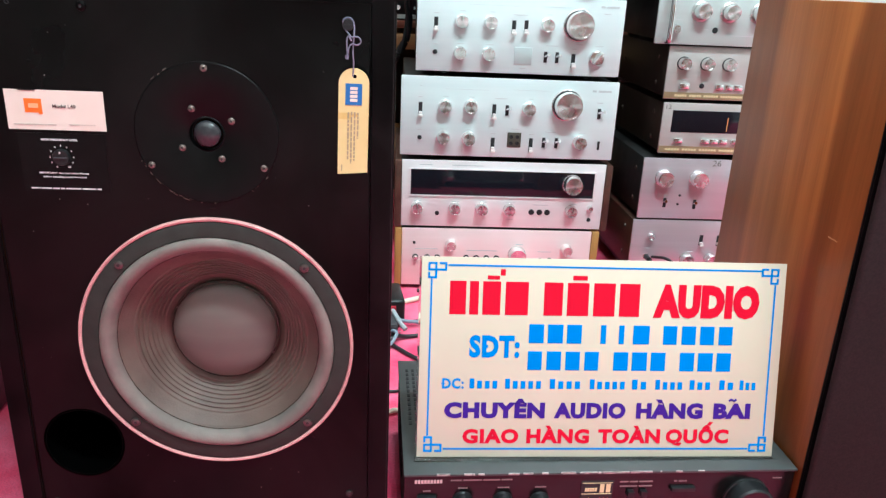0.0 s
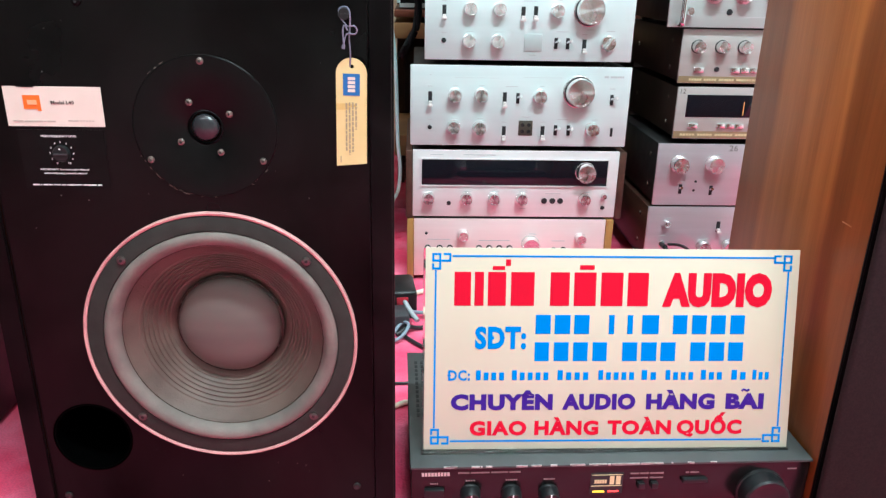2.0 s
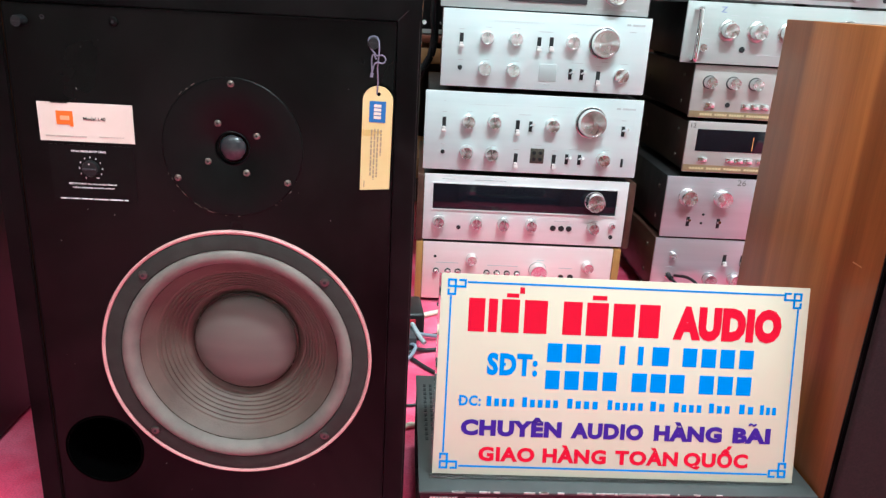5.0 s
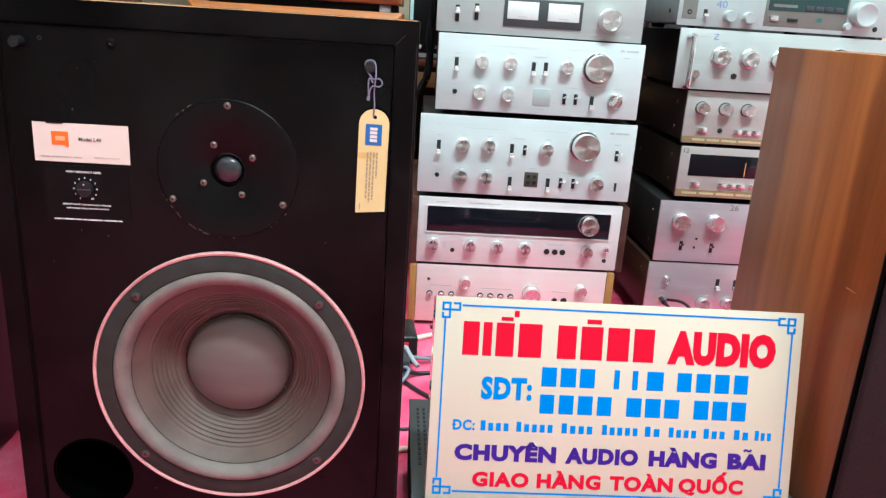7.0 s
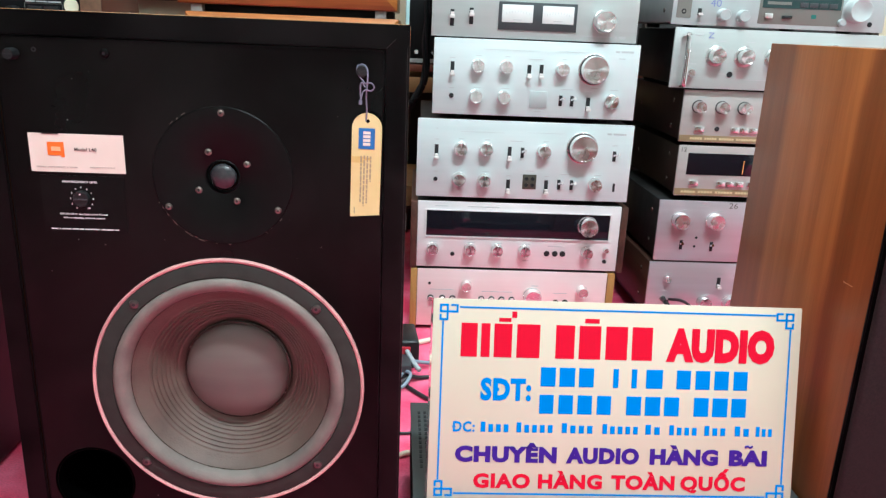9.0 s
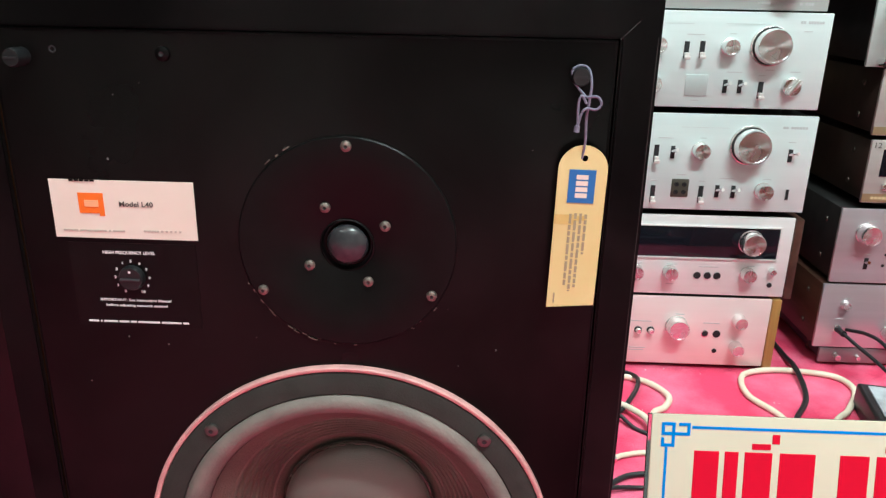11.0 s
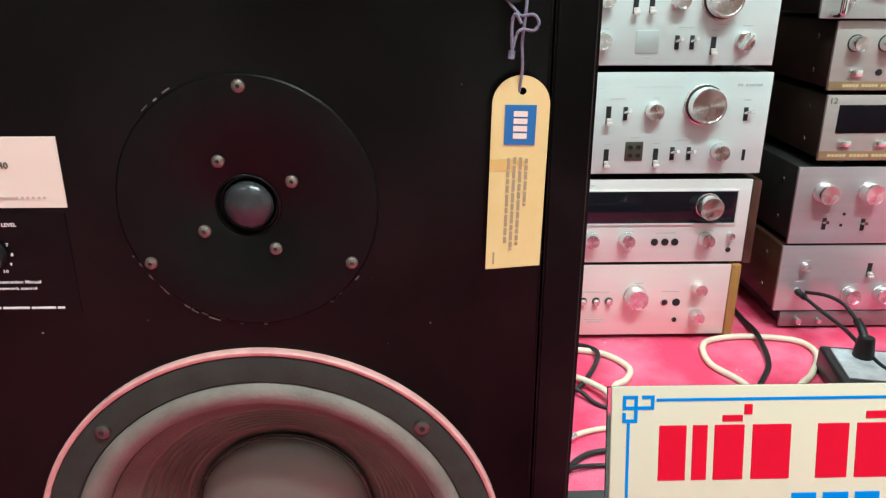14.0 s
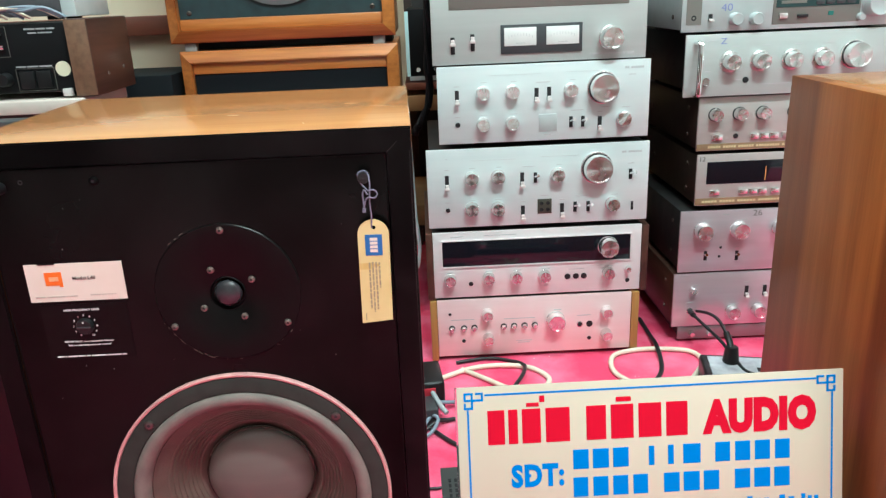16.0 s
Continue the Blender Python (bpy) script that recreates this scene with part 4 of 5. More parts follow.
tw = part("tweeter", lathe([(0.0630, 0.0002), (0.0630, -0.0012), (0.0622, -0.0020), (0.0170, -0.0020), (0.0158, -0.0012), (0.0150, 0.002), (0.0132, 0.002)], TX, TZ, 96), BLACK_PLATE, sp, "round black tweeter plate with chipped rim")
prof = [(0.0158, -0.0013), (0.0150, -0.0018), (0.0144, -0.0008), (0.0140, 0.002)]
part("dome_ring", lathe(prof, TX, TZ, 48), BLACK_PLATE, tw)
prof = [(0.0122 * math.cos(i / 10 * math.pi / 2), 0.0005 - 0.0070 * math.sin(i / 10 * math.pi / 2)) for i in range(11)]
prof[-1] = (0, prof[-1][1])
part("dome", lathe(prof, TX, TZ, 48), DOME, tw, "small dark dome")
for dx, dz in ((0.6, 57.5), (-50, -29), (49, -29.5), (-12, 22.3), (22, 12.3), (-22, -12.6), (12, -21.8)):
    screw_head(tw, TX + dx / 1000, TZ + dz / 1000, 0.0032, -0.0020, BRIGHT_SCREW)
bm = bmesh.new()
for a0, a1, n0 in ((186, 228, 10), (232, 276, 10), (305, 325, 5), (104, 132, 5)):
    for i in range(n0):
        a = radians(random.uniform(a0, a1))
        da = random.uniform(0.01, 0.06)
        rr = 0.0634 + random.uniform(-0.0006, 0.0012)
        pts = [(TX + rr * math.cos(a + da * k / 3), -0.0007, TZ + rr * math.sin(a + da * k / 3)) for k in range(4)]
        tube(pts, random.uniform(0.00025, 0.00055), 2, 5, bm=bm)
tagged(part("chipped_rim", bm, CHIP, tw, "chipped paint round the plate"), kind="stuff")

bm = bmesh.new()
for i in range(34):
    x, z = random.uniform(0.04, W - 0.04), random.uniform(0.05, SH - 0.05)
    if abs(math.hypot(x - WX, z - WZ)) > 0.14:
        q = random.uniform(0.00015, 0.0005)
        box(x - q, -0.0006, z - q, x + q, 0.0002, z + q * random.uniform(0.6, 2.0), bm=bm)
tagged(part("paint_speck", bm, mat("dust speck", (0.13, 0.12, 0.115), 0.8), sp), kind="stuff")
# label, level dial and print
a, b = L(-336, 440)
lab = part("label", box(a, -0.0008, b, a + 0.083, 0.0002, b + 0.0345), CARD, sp, "cream label with an orange square")
bars([(a + 0.016, b + 0.0150, a + 0.0305, b + 0.0270), (a + 0.0275, b + 0.0135, a + 0.0305, b + 0.0150)], ORANGE_INK, lab, "orange_square", y=-0.0012)
bars([(a + 0.0195, b + 0.0190, a + 0.0275, b + 0.0228)], mat("pale orange ink", (0.88, 0.42, 0.22), 0.5), lab, "square_mark", y=-0.0016)
letters("Model L40", a + 0.0395, b + 0.0195, 0.0195, 0.0030, DARK_INK, lab, y=-0.0013, bold=0.01)
bars(words(a + 0.005, a + 0.041, b + 0.0040, 0.0011, [6, 11, 1, 5]) + words(a + 0.052, a + 0.074, b + 0.0045, 0.0011, [6, 1, 1, 1, 1, 1]), FAINT_INK, lab, y=-0.0012)
bars([(a + 0.012 + 0.003 * i, b + 0.0337, a + 0.0145 + 0.003 * i, b + 0.0348) for i in range(5)], BLACK_PAINT, lab, "worn_edge", y=-0.0012)
a, b = L(-330, 384)
part("control_plate", box(a, -0.0004, b, a + 0.075, 0.0002, b + 0.053), BLACK_PLATE, sp, "glossy black control plate")
a, b = L(-310, 430.5)
letters("HIGH FREQUENCY LEVEL", a, b, 0.031, 0.0018, WHITE_PRINT, sp, y=-0.0010, bold=0.02)
cx, cz = L(-294, 416)
dk = part("level_dial", lathe([(0.0075, 0), (0.0073, -0.003), (0.0066, -0.0045), (0, -0.0045)], cx, cz, 40, knurl=0.02), PLASTIC_BLACK, sp, "small black rotary control")
part("dial_slot", box(cx - 0.0058, -0.0058, cz - 0.0006, cx + 0.0058, -0.0042, cz + 0.0006, 0.0002), PLASTIC_GREY, dk)
part("dial_dot", box(cx - 0.0006, -0.0050, cz + 0.0040, cx + 0.0006, -0.0042, cz + 0.0052), WHITE_PRINT, dk)
for i in range(11):
    ang = radians(240 - 30 * i)
    letters(str(i), cx + 0.0102 * math.cos(ang) - 0.0007, cz + 0.0102 * math.sin(ang) - 0.0008, 0.0012 if i not in (10, 1) else (0.0024 if i == 10 else 0.0006), 0.0016, WHITE_PRINT, dk, "numeral", y=-0.0010, bold=0.02)
a, b = L(-315, 400.6)
letters("IMPORTANT: See Instruction Manual", a, b, 0.0425, 0.0016, WHITE_PRINT, sp, y=-0.0010, bold=0.015)
a, b = L(-312, 397.2)
letters("before adjusting network control", a, b, 0.037, 0.0015, WHITE_PRINT, sp, y=-0.0010, bold=0.015)
a, b = L(-324, 386.6)
bars(words(a, a + 0.061, b, 0.0011, [5, 1, 7, 5, 3, 11, 10, 3]), WHITE_PRINT, sp, y=-0.0010)

# grille pegs, plug and corner screws
for x, z in ((-340, 542), (-41, 539)):
    a, b = L(x, z)
    pg = part("grille_peg", lathe([(0.0050, 0.0), (0.0050, -0.009), (0.0044, -0.011), (0, -0.011)], a, b, 24), PLASTIC_BLACK, sp, "black grille peg")
    part("peg_slot", box(a - 0.0036, -0.0114, b - 0.0006, a + 0.0036, -0.0108, b + 0.0006), SLOT, pg)
a, b = L(-263, 545)
screw_head(sp, a, b, 0.0042, 0.0, BLACK_EDGE)
for x, z in ((-344, 48), (-41, 57)):
    a, b = L(x, z)
    screw_head(sp, a, b, 0.0042, 0.0, mat("dark screw", (0.03, 0.026, 0.025), 0.4, 0.4))
bm = bmesh.new()
for x, y, w, d in ((0.205, 0.10, 0.010, 0.0012), (0.31, 0.15, 0.014, 0.0005), (0.285, 0.035, 0.0012, 0.0012)):
    box(x, y, SH - 0.0004, x + w, y + d, SH + 0.00025, bm=bm)
tagged(part("top_scratch", bm, mat("pale scratch", (0.56, 0.36, 0.19), 0.5), sp, "pale scratches in the veneer"), kind="stuff")
# rubbed corners and scratches of the front frame
bm = bmesh.new()
for x, z, w, h in ((W - 0.030, 0.415, 0.012, 0.0003), (0.10, SH - 0.05, 0.0006, 0.0006), (0.155, SH - 0.20, 0.0008, 0.0005), (0.33, SH - 0.12, 0.0006, 0.0006)):
    box(x, -0.0054 if x < 0.02 or x > 0.35 else -0.0006, z, x + w, -0.0048 if x < 0.02 or x > 0.35 else 0.0002, z + h, bm=bm)
tagged(part("scratch", bm, mat("grey scratch", (0.05, 0.045, 0.045), 0.6), sp), kind="stuff")

bm = tube([(0.003, -0.0026, SH - 0.004), (0.008, -0.0027, SH - 0.012), (0.015, -0.0027, SH - 0.017), (0.0205, -0.0026, SH - 0.021)], 0.0004, 5, 6)
tube([(W - 0.0215, -0.0026, SH - 0.0215), (W - 0.012, -0.0027, SH - 0.012)], 0.0003, 3, 6, bm=bm)
tube([(W - 0.0021, -0.0022, 0.02), (W - 0.0019, -0.0022, 0.20), (W - 0.0021, -0.0022, 0.40), (W - 0.0020, -0.0022, SH - 0.02)], 0.00035, 6, 5, bm=bm)
tagged(part("rubbed_edge", bm, mat("rubbed paint edge", (0.022, 0.019, 0.018), 0.6, 0.0, (0.005, 0.0045, 0.004), 120), sp, "paint rubbed grey along mitres and edge"), kind="stuff")
a, b = L(-323, 546)
part("old_hole", lathe([(0.0022, 0.0004), (0.0020, -0.0003), (0.0013, -0.0003), (0.0010, 0.0002), (0, 0.0002)], a, b, 16), SLOT, sp)

# swing tag on its string
tg = thing("swing_tag", "yellowed card swing tag hanging from the grille peg", "tag", pose(-0.0375, SY - 0.0085, 0.409, 0, 1.0, 0))
bm = bmesh.new()
pts = [(-0.0133, 0, 0.0), (0.0133, 0, 0.0025), (0.0133, 0, 0.081)]
pts += [(0.0133 * math.cos(math.pi * i / 16), 0, 0.081 + 0.0133 * math.sin(math.pi * i / 16)) for i in range(1, 16)] + [(-0.0133, 0, 0.081)]
vs = [bm.verts.new(p) for p in pts]
ed = [bm.edges.new((q, r_)) for q, r_ in zip(vs, vs[1:] + vs[:1])]
hv = [bm.verts.new((0.0005 + 0.0017 * math.cos(2 * math.pi * i / 16), 0, 0.0872 + 0.0017 * math.sin(2 * math.pi * i / 16))) for i in range(16)]
ed += [bm.edges.new((q, r_)) for q, r_ in zip(hv, hv[1:] + hv[:1])]
bmesh.ops.triangle_fill(bm, use_beauty=True, use_dissolve=False, edges=ed)
got = bmesh.ops.extrude_face_region(bm, geom=bm.faces[:])
bmesh.ops.translate(bm, verts=[v for v in got["geom"] if isinstance(v, bmesh.types.BMVert)], vec=(0, 0.0006, 0))
card = part("card", bm, TAG_CARD, tg)
bars([(-0.0072, 0.0625, 0.0072, 0.0810)], BLUE_INK, card, "blue_square", y=-0.0004)
bars([(-0.0032, 0.0655 + 0.0034 * k, 0.0032, 0.0680 + 0.0034 * k) for k in range(4)], CARD, card, "square_mark", y=-0.0007)
rows = []
for i, (lo, hi) in enumerate(((0.0140, 0.0560), (0.0105, 0.0565), (0.0130, 0.0565), (0.0330, 0.0560))):
    x = -0.0052 + 0.0028 * i
    z = hi
    while z > lo:
        n = random.uniform(0.002, 0.006)
        rows.append((x, max(z - n, lo), x + 0.0014, z))
        z -= n + 0.0009
rows.append((-0.0100, 0.0030, -0.0092, 0.0090))
bars(rows, TAG_INK, card, "small_print", y=-0.0003)
bars([(-0.0133, 0.0500, -0.0015, 0.0555), (-0.0015, 0.0525, 0.0040, 0.0550)], TAG_STAIN, card, "adhesive_stain", y=-0.0002, thick=0.0003)
st = thing("string", "lilac-grey cotton string knotted round the peg", "string", pose(-0.041, SY - 0.008, 0.496))
bm = tube([(0.0038, 0.0, 0.0), (0.0046, -0.002, 0.010), (0.0040, -0.003, 0.022), (0.0046, -0.004, 0.030), (0.0052, -0.004, 0.040), (0.0036, -0.001, 0.0470), (-0.0004, 0.0005, 0.0486), (-0.0044, 0.0005, 0.0462), (-0.0030, -0.001, 0.0400), (0.0028, -0.003, 0.0330)], 0.00070, 8, 8)
tube([(0.0030, -0.0045, 0.0330), (0.0085, -0.005, 0.0335), (0.0108, -0.005, 0.0300), (0.0085, -0.005, 0.0270), (0.0035, -0.0055, 0.0275), (0.0010, -0.0055, 0.0250), (-0.0008, -0.005, 0.0175)], 0.00070, 8, 8, bm=bm)
tube([(0.0030, -0.006, 0.0300), (0.0005, -0.006, 0.0340), (-0.0010, -0.0055, 0.0300), (-0.0005, -0.005, 0.0170)], 0.00070, 8, 8, bm=bm)
part("strand", bm, STRING, st)
part("frayed_end", tube([(-0.0006, -0.005, 0.0185), (-0.0010, -0.005, 0.0150)], 0.0015, 3, 8), STRING, st)

# its twin, with the grille on
sr = thing("loudspeaker", "walnut loudspeaker with a dark cloth grille on the carpet", "loudspeaker", pose(0.4345, 0.640, 0), "pair of loudspeakers")
cabinet(sr, W, SD, 0.575, WALNUT_LIT_TOP, WALNUT_SIDE, over=False)
part("baffle", box(0.02, 0.004, 0.02, W - 0.02, 0.02, 0.555), BLACK_PAINT, sr)
bm = ring_frame(0.0002, 0.0002, W - 0.0002, 0.5748, f, -0.002, 0.0008)
part("front_frame", bm, BLACK_EDGE, sr)
part("grille", box(0.003, -0.011, 0.006, W - 0.004, -0.0022, 0.569, 0.004, segs=3), GRILLE, sr, "dark cloth grille")
part("dent", box(-0.0004, 0.030, 0.352, 0.0004, 0.046, 0.3532, 0.0002), mat("scraped veneer", (0.32, 0.14, 0.055), 0.5), sr, "small scrape in the veneer")


# ---------------- amplifier in front, with the sign standing on it ----------------
AW, AD, AH = 0.415, 0.240, 0.107
am = thing("stereo_amplifier", "low black stereo amplifier with chipped lid edge", "amplifier", pose(0.017, 0.637, 0, 0, 0, 1.4))
part("front_panel", box(0, 0.0, 0.008, AW, 0.008, AH - 0.0032, 0.0012), mat("glossy black front panel", (0.004, 0.0032, 0.0034), 0.22, 0.0, (0.006, 0.005, 0.005), 30, spec=0.45), am, "glossy black front panel")
# lid with rows of vent holes down its flank
part("lid", box(-0.001, -0.0022, AH - 0.0030, AW + 0.001, AD, AH, 0.0009), mat("worn black lid", (0.045, 0.048, 0.048), 0.45, 0.0, (0.062, 0.065, 0.064), 14, (1, 1, 1), 0.05, 500), am)
part("casing", box(0.001, 0.008, 0.010, AW - 0.001, AD - 0.002, AH - 0.0034), CASE_BLACK, am)
bm = bmesh.new()
for i in range(15):
    for j in range(5):
        hx, hz = 0.085 + i * 0.0095, 0.040 + j * 0.011
        box(-0.0002, hx, hz, 0.0015, hx + 0.0050, hz + 0.0075, bm=bm)
for i in range(13):
    for j in range(9):
        hx, hy = 0.0095 + j * 0.0074, 0.0923 + i * 0.00997
        box(hx - 0.0017, hy - 0.0030, AH - 0.0004, hx + 0.0017, hy + 0.0030, AH + 0.0006, bm=bm)
tagged(part("vent_grid", bm, SLOT, am), kind="stuff")
for fx in (0.05, AW - 0.05):
    for fy in (0.035, AD - 0.035):
        bm = bmesh.new()
        bmesh.ops.create_cone(bm, cap_ends=True, segments=20, radius1=0.018, radius2=0.02, depth=0.011, matrix=Matrix.Translation((fx, fy, 0.0055)))
        part("foot", bm, PLASTIC_BLACK, am)


def A(x, z):
    return (x / 1000 - 0.017, z / 1000)


bars(words(*[A(v, 0)[0] for v in (27, 56)], 0.0950, 0.0042, [9], 0.5), PINK_PRINT, am)
for x, z in ((77, 74), (119, 73), (158, 72)):
    k = knob(am, *A(x, z), 0.0105, 0.016, PLASTIC_BLACK, mark=WHITE_PRINT)
k = knob(am, *A(382, 70), 0.025, 0.020, PLASTIC_BLACK, name="volume_knob")
button(am, *A(40, 76), 0.020, 0.010, PLASTIC_BLACK)
a, b = A(218, 82)
pl = part("badge", box(a - 0.017, -0.0008, b - 0.013, a + 0.017, 0.001, b + 0.013), SLOT, am, "black badge with two lit bars")
bars([(a - 0.016, b + 0.0105, a + 0.016, b + 0.0110), (a - 0.016, b - 0.0030, a + 0.016, b - 0.0024)] + words(a - 0.013, a + 0.000, b + 0.0005, 0.0042, [5]) + [(a + 0.003, b - 0.001, a + 0.0075, b + 0.009), (a + 0.0095, b - 0.001, a + 0.0142, b + 0.009)], GOLD_PRINT, pl, y=-0.0013)
part("indicator", box(a - 0.014, -0.0014, b - 0.0105, a - 0.002, -0.0006, b - 0.0088), LED_YELLOW, pl, "yellow lit bar")
part("indicator", box(a + 0.002, -0.0014, b - 0.0105, a + 0.013, -0.0006, b - 0.0088), LED_RED, pl, "red lit bar")
for x in (254, 268):
    button(am, *A(x, 80), 0.007, 0.007, PLASTIC_BLACK)
button(am, *A(310, 85), 0.026, 0.005, PLASTIC_BLACK)
dim = mat("dim pink print", (0.26, 0.14, 0.15), 0.6)
bars(words(*[A(v, 0)[0] for v in (64, 128)], 0.0975, 0.0016, [6, 10, 9, 6]) + words(*[A(v, 0)[0] for v in (242, 277)], 0.0925, 0.0016, [5, 5, 8]) + words(*[A(v, 0)[0] for v in (242, 277)], 0.0870, 0.0014, [8, 6])
     + words(*[A(v, 0)[0] for v in (300, 314)], 0.0925, 0.0016, [2, 5]) + words(*[A(v, 0)[0] for v in (408, 418)], 0.0945, 0.0014, [6]) + words(*[A(v, 0)[0] for v in (72, 82)], 0.0880, 0.0014, [4]) + words(*[A(v, 0)[0] for v in (113, 125)], 0.0880, 0.0014, [6])
     + words(*[A(v, 0)[0] for v in (152, 164)], 0.0880, 0.0014, [7]) + words(*[A(v, 0)[0] for v in (36, 44)], 0.0850, 0.0014, [5]), dim, am)
bm = bmesh.new()
for i in range(46):
    x = random.choice((random.uniform(0.03, AW - 0.05), random.uniform(0.16, 0.26), random.uniform(0.16, 0.26)))
    w = random.uniform(0.001, 0.014)
    box(x, -0.0025, AH - random.uniform(0.0006, 0.0020), x + w, -0.0014 + random.uniform(0, 0.0009), AH + 0.00015, 0.0002, bm=bm, segs=1)
tagged(part("chipped_edge", bm, CHIP_WHITE, am, "bare chips along the lid's front edge"), kind="stuff")

# the sign: printed board in a clear stand, leaning back
LEANING = 13.28
sg = thing("tabletop_sign", "cream shop sign with red and blue lettering in clear stand", "sign", pose(0.0292, 0.6576, AH + 0.0005, -LEANING, 0.445, 0.918))
SW, SG = 0.3838, 0.2140
board = part("board", box(0, 0, 0.0045, SW, 0.002, SG, 0.0004), SIGN_CARD, sg, "cream printed board")
part("clear_sheet", box(-0.002, 0.0022, 0.0, SW + 0.001, 0.0046, SG - 0.0006, 0.0004), ACRYLIC, sg, "clear acrylic back sheet")
part("clear_lip", box(-0.002, -0.0022, 0.0, SW + 0.001, 0.002, 0.0042, 0.0006), ACRYLIC, sg, "clear acrylic lower lip")
bm = box(SW * 0.3, 0, 0, SW * 0.7, 0.003, 0.118, 0.0005)
bmesh.ops.transform(bm, matrix=Matrix.Translation((0, 0.0048, 0.114)) @ Matrix.Rotation(radians(180 + 2 * LEANING), 4, "X"), verts=bm.verts)
part("back_strut", bm, ACRYLIC, sg, "clear acrylic back strut")
OX, OZ = 0.0064, 0.0101


def fret(x, z, dx, dz):
    """A square fret in the corner of the border; dx, dz point to the middle of the sign."""
    t = 0.0021
    lines = [((0, 0), (0, 6.6)), ((0, 0), (7, 0)), ((7, 0), (7, 6.6)), ((0, 6.6), (17, 6.6)), ((17, 6.6), (17, 0)), ((17, 0), (11.5, 0)),
             ((7, 6.6), (7, 14.6)), ((7, 14.6), (0, 14.6)), ((0, 14.6), (0, 10.5))]
    out = []
    for (a, b), (c, d) in lines:
        x0, x1 = sorted((x + dx * a / 1000, x + dx * c / 1000))
        z0, z1 = sorted((z + dz * b / 1000, z + dz * d / 1000))
        out.append((x0 - t / 2, z0 - t / 2, x1 + t / 2, z1 + t / 2))
    return out


bm = bmesh.new()
i = 0
for cx, cz, dx, dz in ((0.0012, 0.1975, 1, -1), (0.3682, 0.1975, -1, -1), (0.0012, 0.0010, 1, 1), (0.3682, 0.0010, -1, 1)):
    for r_ in fret(OX + cx, OZ + cz, dx, dz):
        i += 1
        box(r_[0], -0.0004 - 0.00001 * i, r_[1], r_[2], 0.0005, r_[3], bm=bm)
for r_ in ((0.0205, 0.1948, 0.3500, 0.1966), (0.0205, 0.0023, 0.3492, 0.0041), (0.0030, 0.0172, 0.0048, 0.1815), (0.3652, 0.0172, 0.3670, 0.1815)):
    box(OX + r_[0], -0.0004, OZ + r_[1], OX + r_[2], 0.0005, OZ + r_[3], bm=bm)
part("border", bm, SIGN_BLUE, board, "sky blue fretwork border")


def each_bar(rects, material, name):
    for q in rects:
        part(name, box(OX + q[0], -0.0005, OZ + q[1], OX + q[2], 0.0003, OZ + q[3], 0.0002, segs=1), material, board)


def word_bars(x0, x1, z, h, cuts, material, name):
    """One upright bar a character; cuts: where each begins and ends, as shares of the word's width."""
    each_bar([(x0 + a * (x1 - x0), z, x0 + b * (x1 - x0), z + h) for a, b in cuts], material, name)


def print_word(s, x0, x1, z, cap, material, bold):
    letters(s, OX + x0, OZ + z, x1 - x0, cap, material, board, bold=bold, spacing=1.1)


word_bars(0.0211, 0.1045, 0.1453, 0.0345, ((0.02, 0.22), (0.265, 0.375), (0.425, 0.645), (0.705, 0.99)), SIGN_RED, "name_bar")
word_bars(0.1190, 0.2218, 0.1453, 0.0345, ((0.01, 0.20), (0.246, 0.465), (0.515, 0.735), (0.782, 0.99)), SIGN_RED, "name_bar")
each_bar([(0.0610, 0.1818, 0.0735, 0.1858), (0.0742, 0.1860, 0.0792, 0.1925), (0.1495, 0.1825, 0.1645, 0.1872)], SIGN_RED, "accent_bar")
print_word("AUDIO", 0.2356, 0.3500, 0.1448, 0.0350, SIGN_RED, 0.078)
print_word("SDT:", 0.0445, 0.0968, 0.1006, 0.0232, SIGN_BLUE, 0.05)
each_bar([(0.0578, 0.1105, 0.0640, 0.1137)], SIGN_BLUE, "letter_stroke")
DIGITS = {3: ((0.02, 0.29), (0.36, 0.64), (0.71, 0.98)), 4: ((0.02, 0.21), (0.275, 0.47), (0.53, 0.725), (0.79, 0.98))}
for x0, x1, z, n in ((0.1049, 0.1625, 0.1162, 3), (0.2467, 0.3250, 0.1162, 4), (0.1042, 0.1820, 0.0878, 4), (0.1953, 0.2533, 0.0878, 3), (0.2667, 0.3246, 0.0878, 3)):
    word_bars(x0, x1, z, 0.0198, DIGITS[n], SIGN_BLUE, "number_bar")
each_bar([(0.1815, 0.1162, 0.1872, 0.1360), (0.2008, 0.1162, 0.2065, 0.1360), (0.2160, 0.1162, 0.2335, 0.1360)], SIGN_BLUE, "number_bar")
print_word("DC:", 0.0178, 0.0402, 0.0676, 0.0108, SIGN_BLUE, 0.03)
each_bar([(0.0168, 0.0722, 0.0208, 0.0735)], SIGN_BLUE, "letter_stroke")
for x0, x1, n in ((0.0447, 0.0765, 4), (0.0817, 0.1223, 5), (0.1286, 0.1640, 4), (0.1712, 0.2116, 5), (0.2162, 0.2350, 2), (0.2417, 0.2739, 4), (0.2789, 0.3045, 3), (0.3113, 0.3299, 2), (0.3342, 0.3540, 3)):
    w = (x1 - x0) / n
    each_bar([(x0 + i * w + w * 0.19, 0.0678, x0 + (i + 1) * w - w * 0.19, 0.0678 + (0.0105 if i == 0 else 0.0082)) for i in range(n)], SIGN_BLUE, "address_bar")
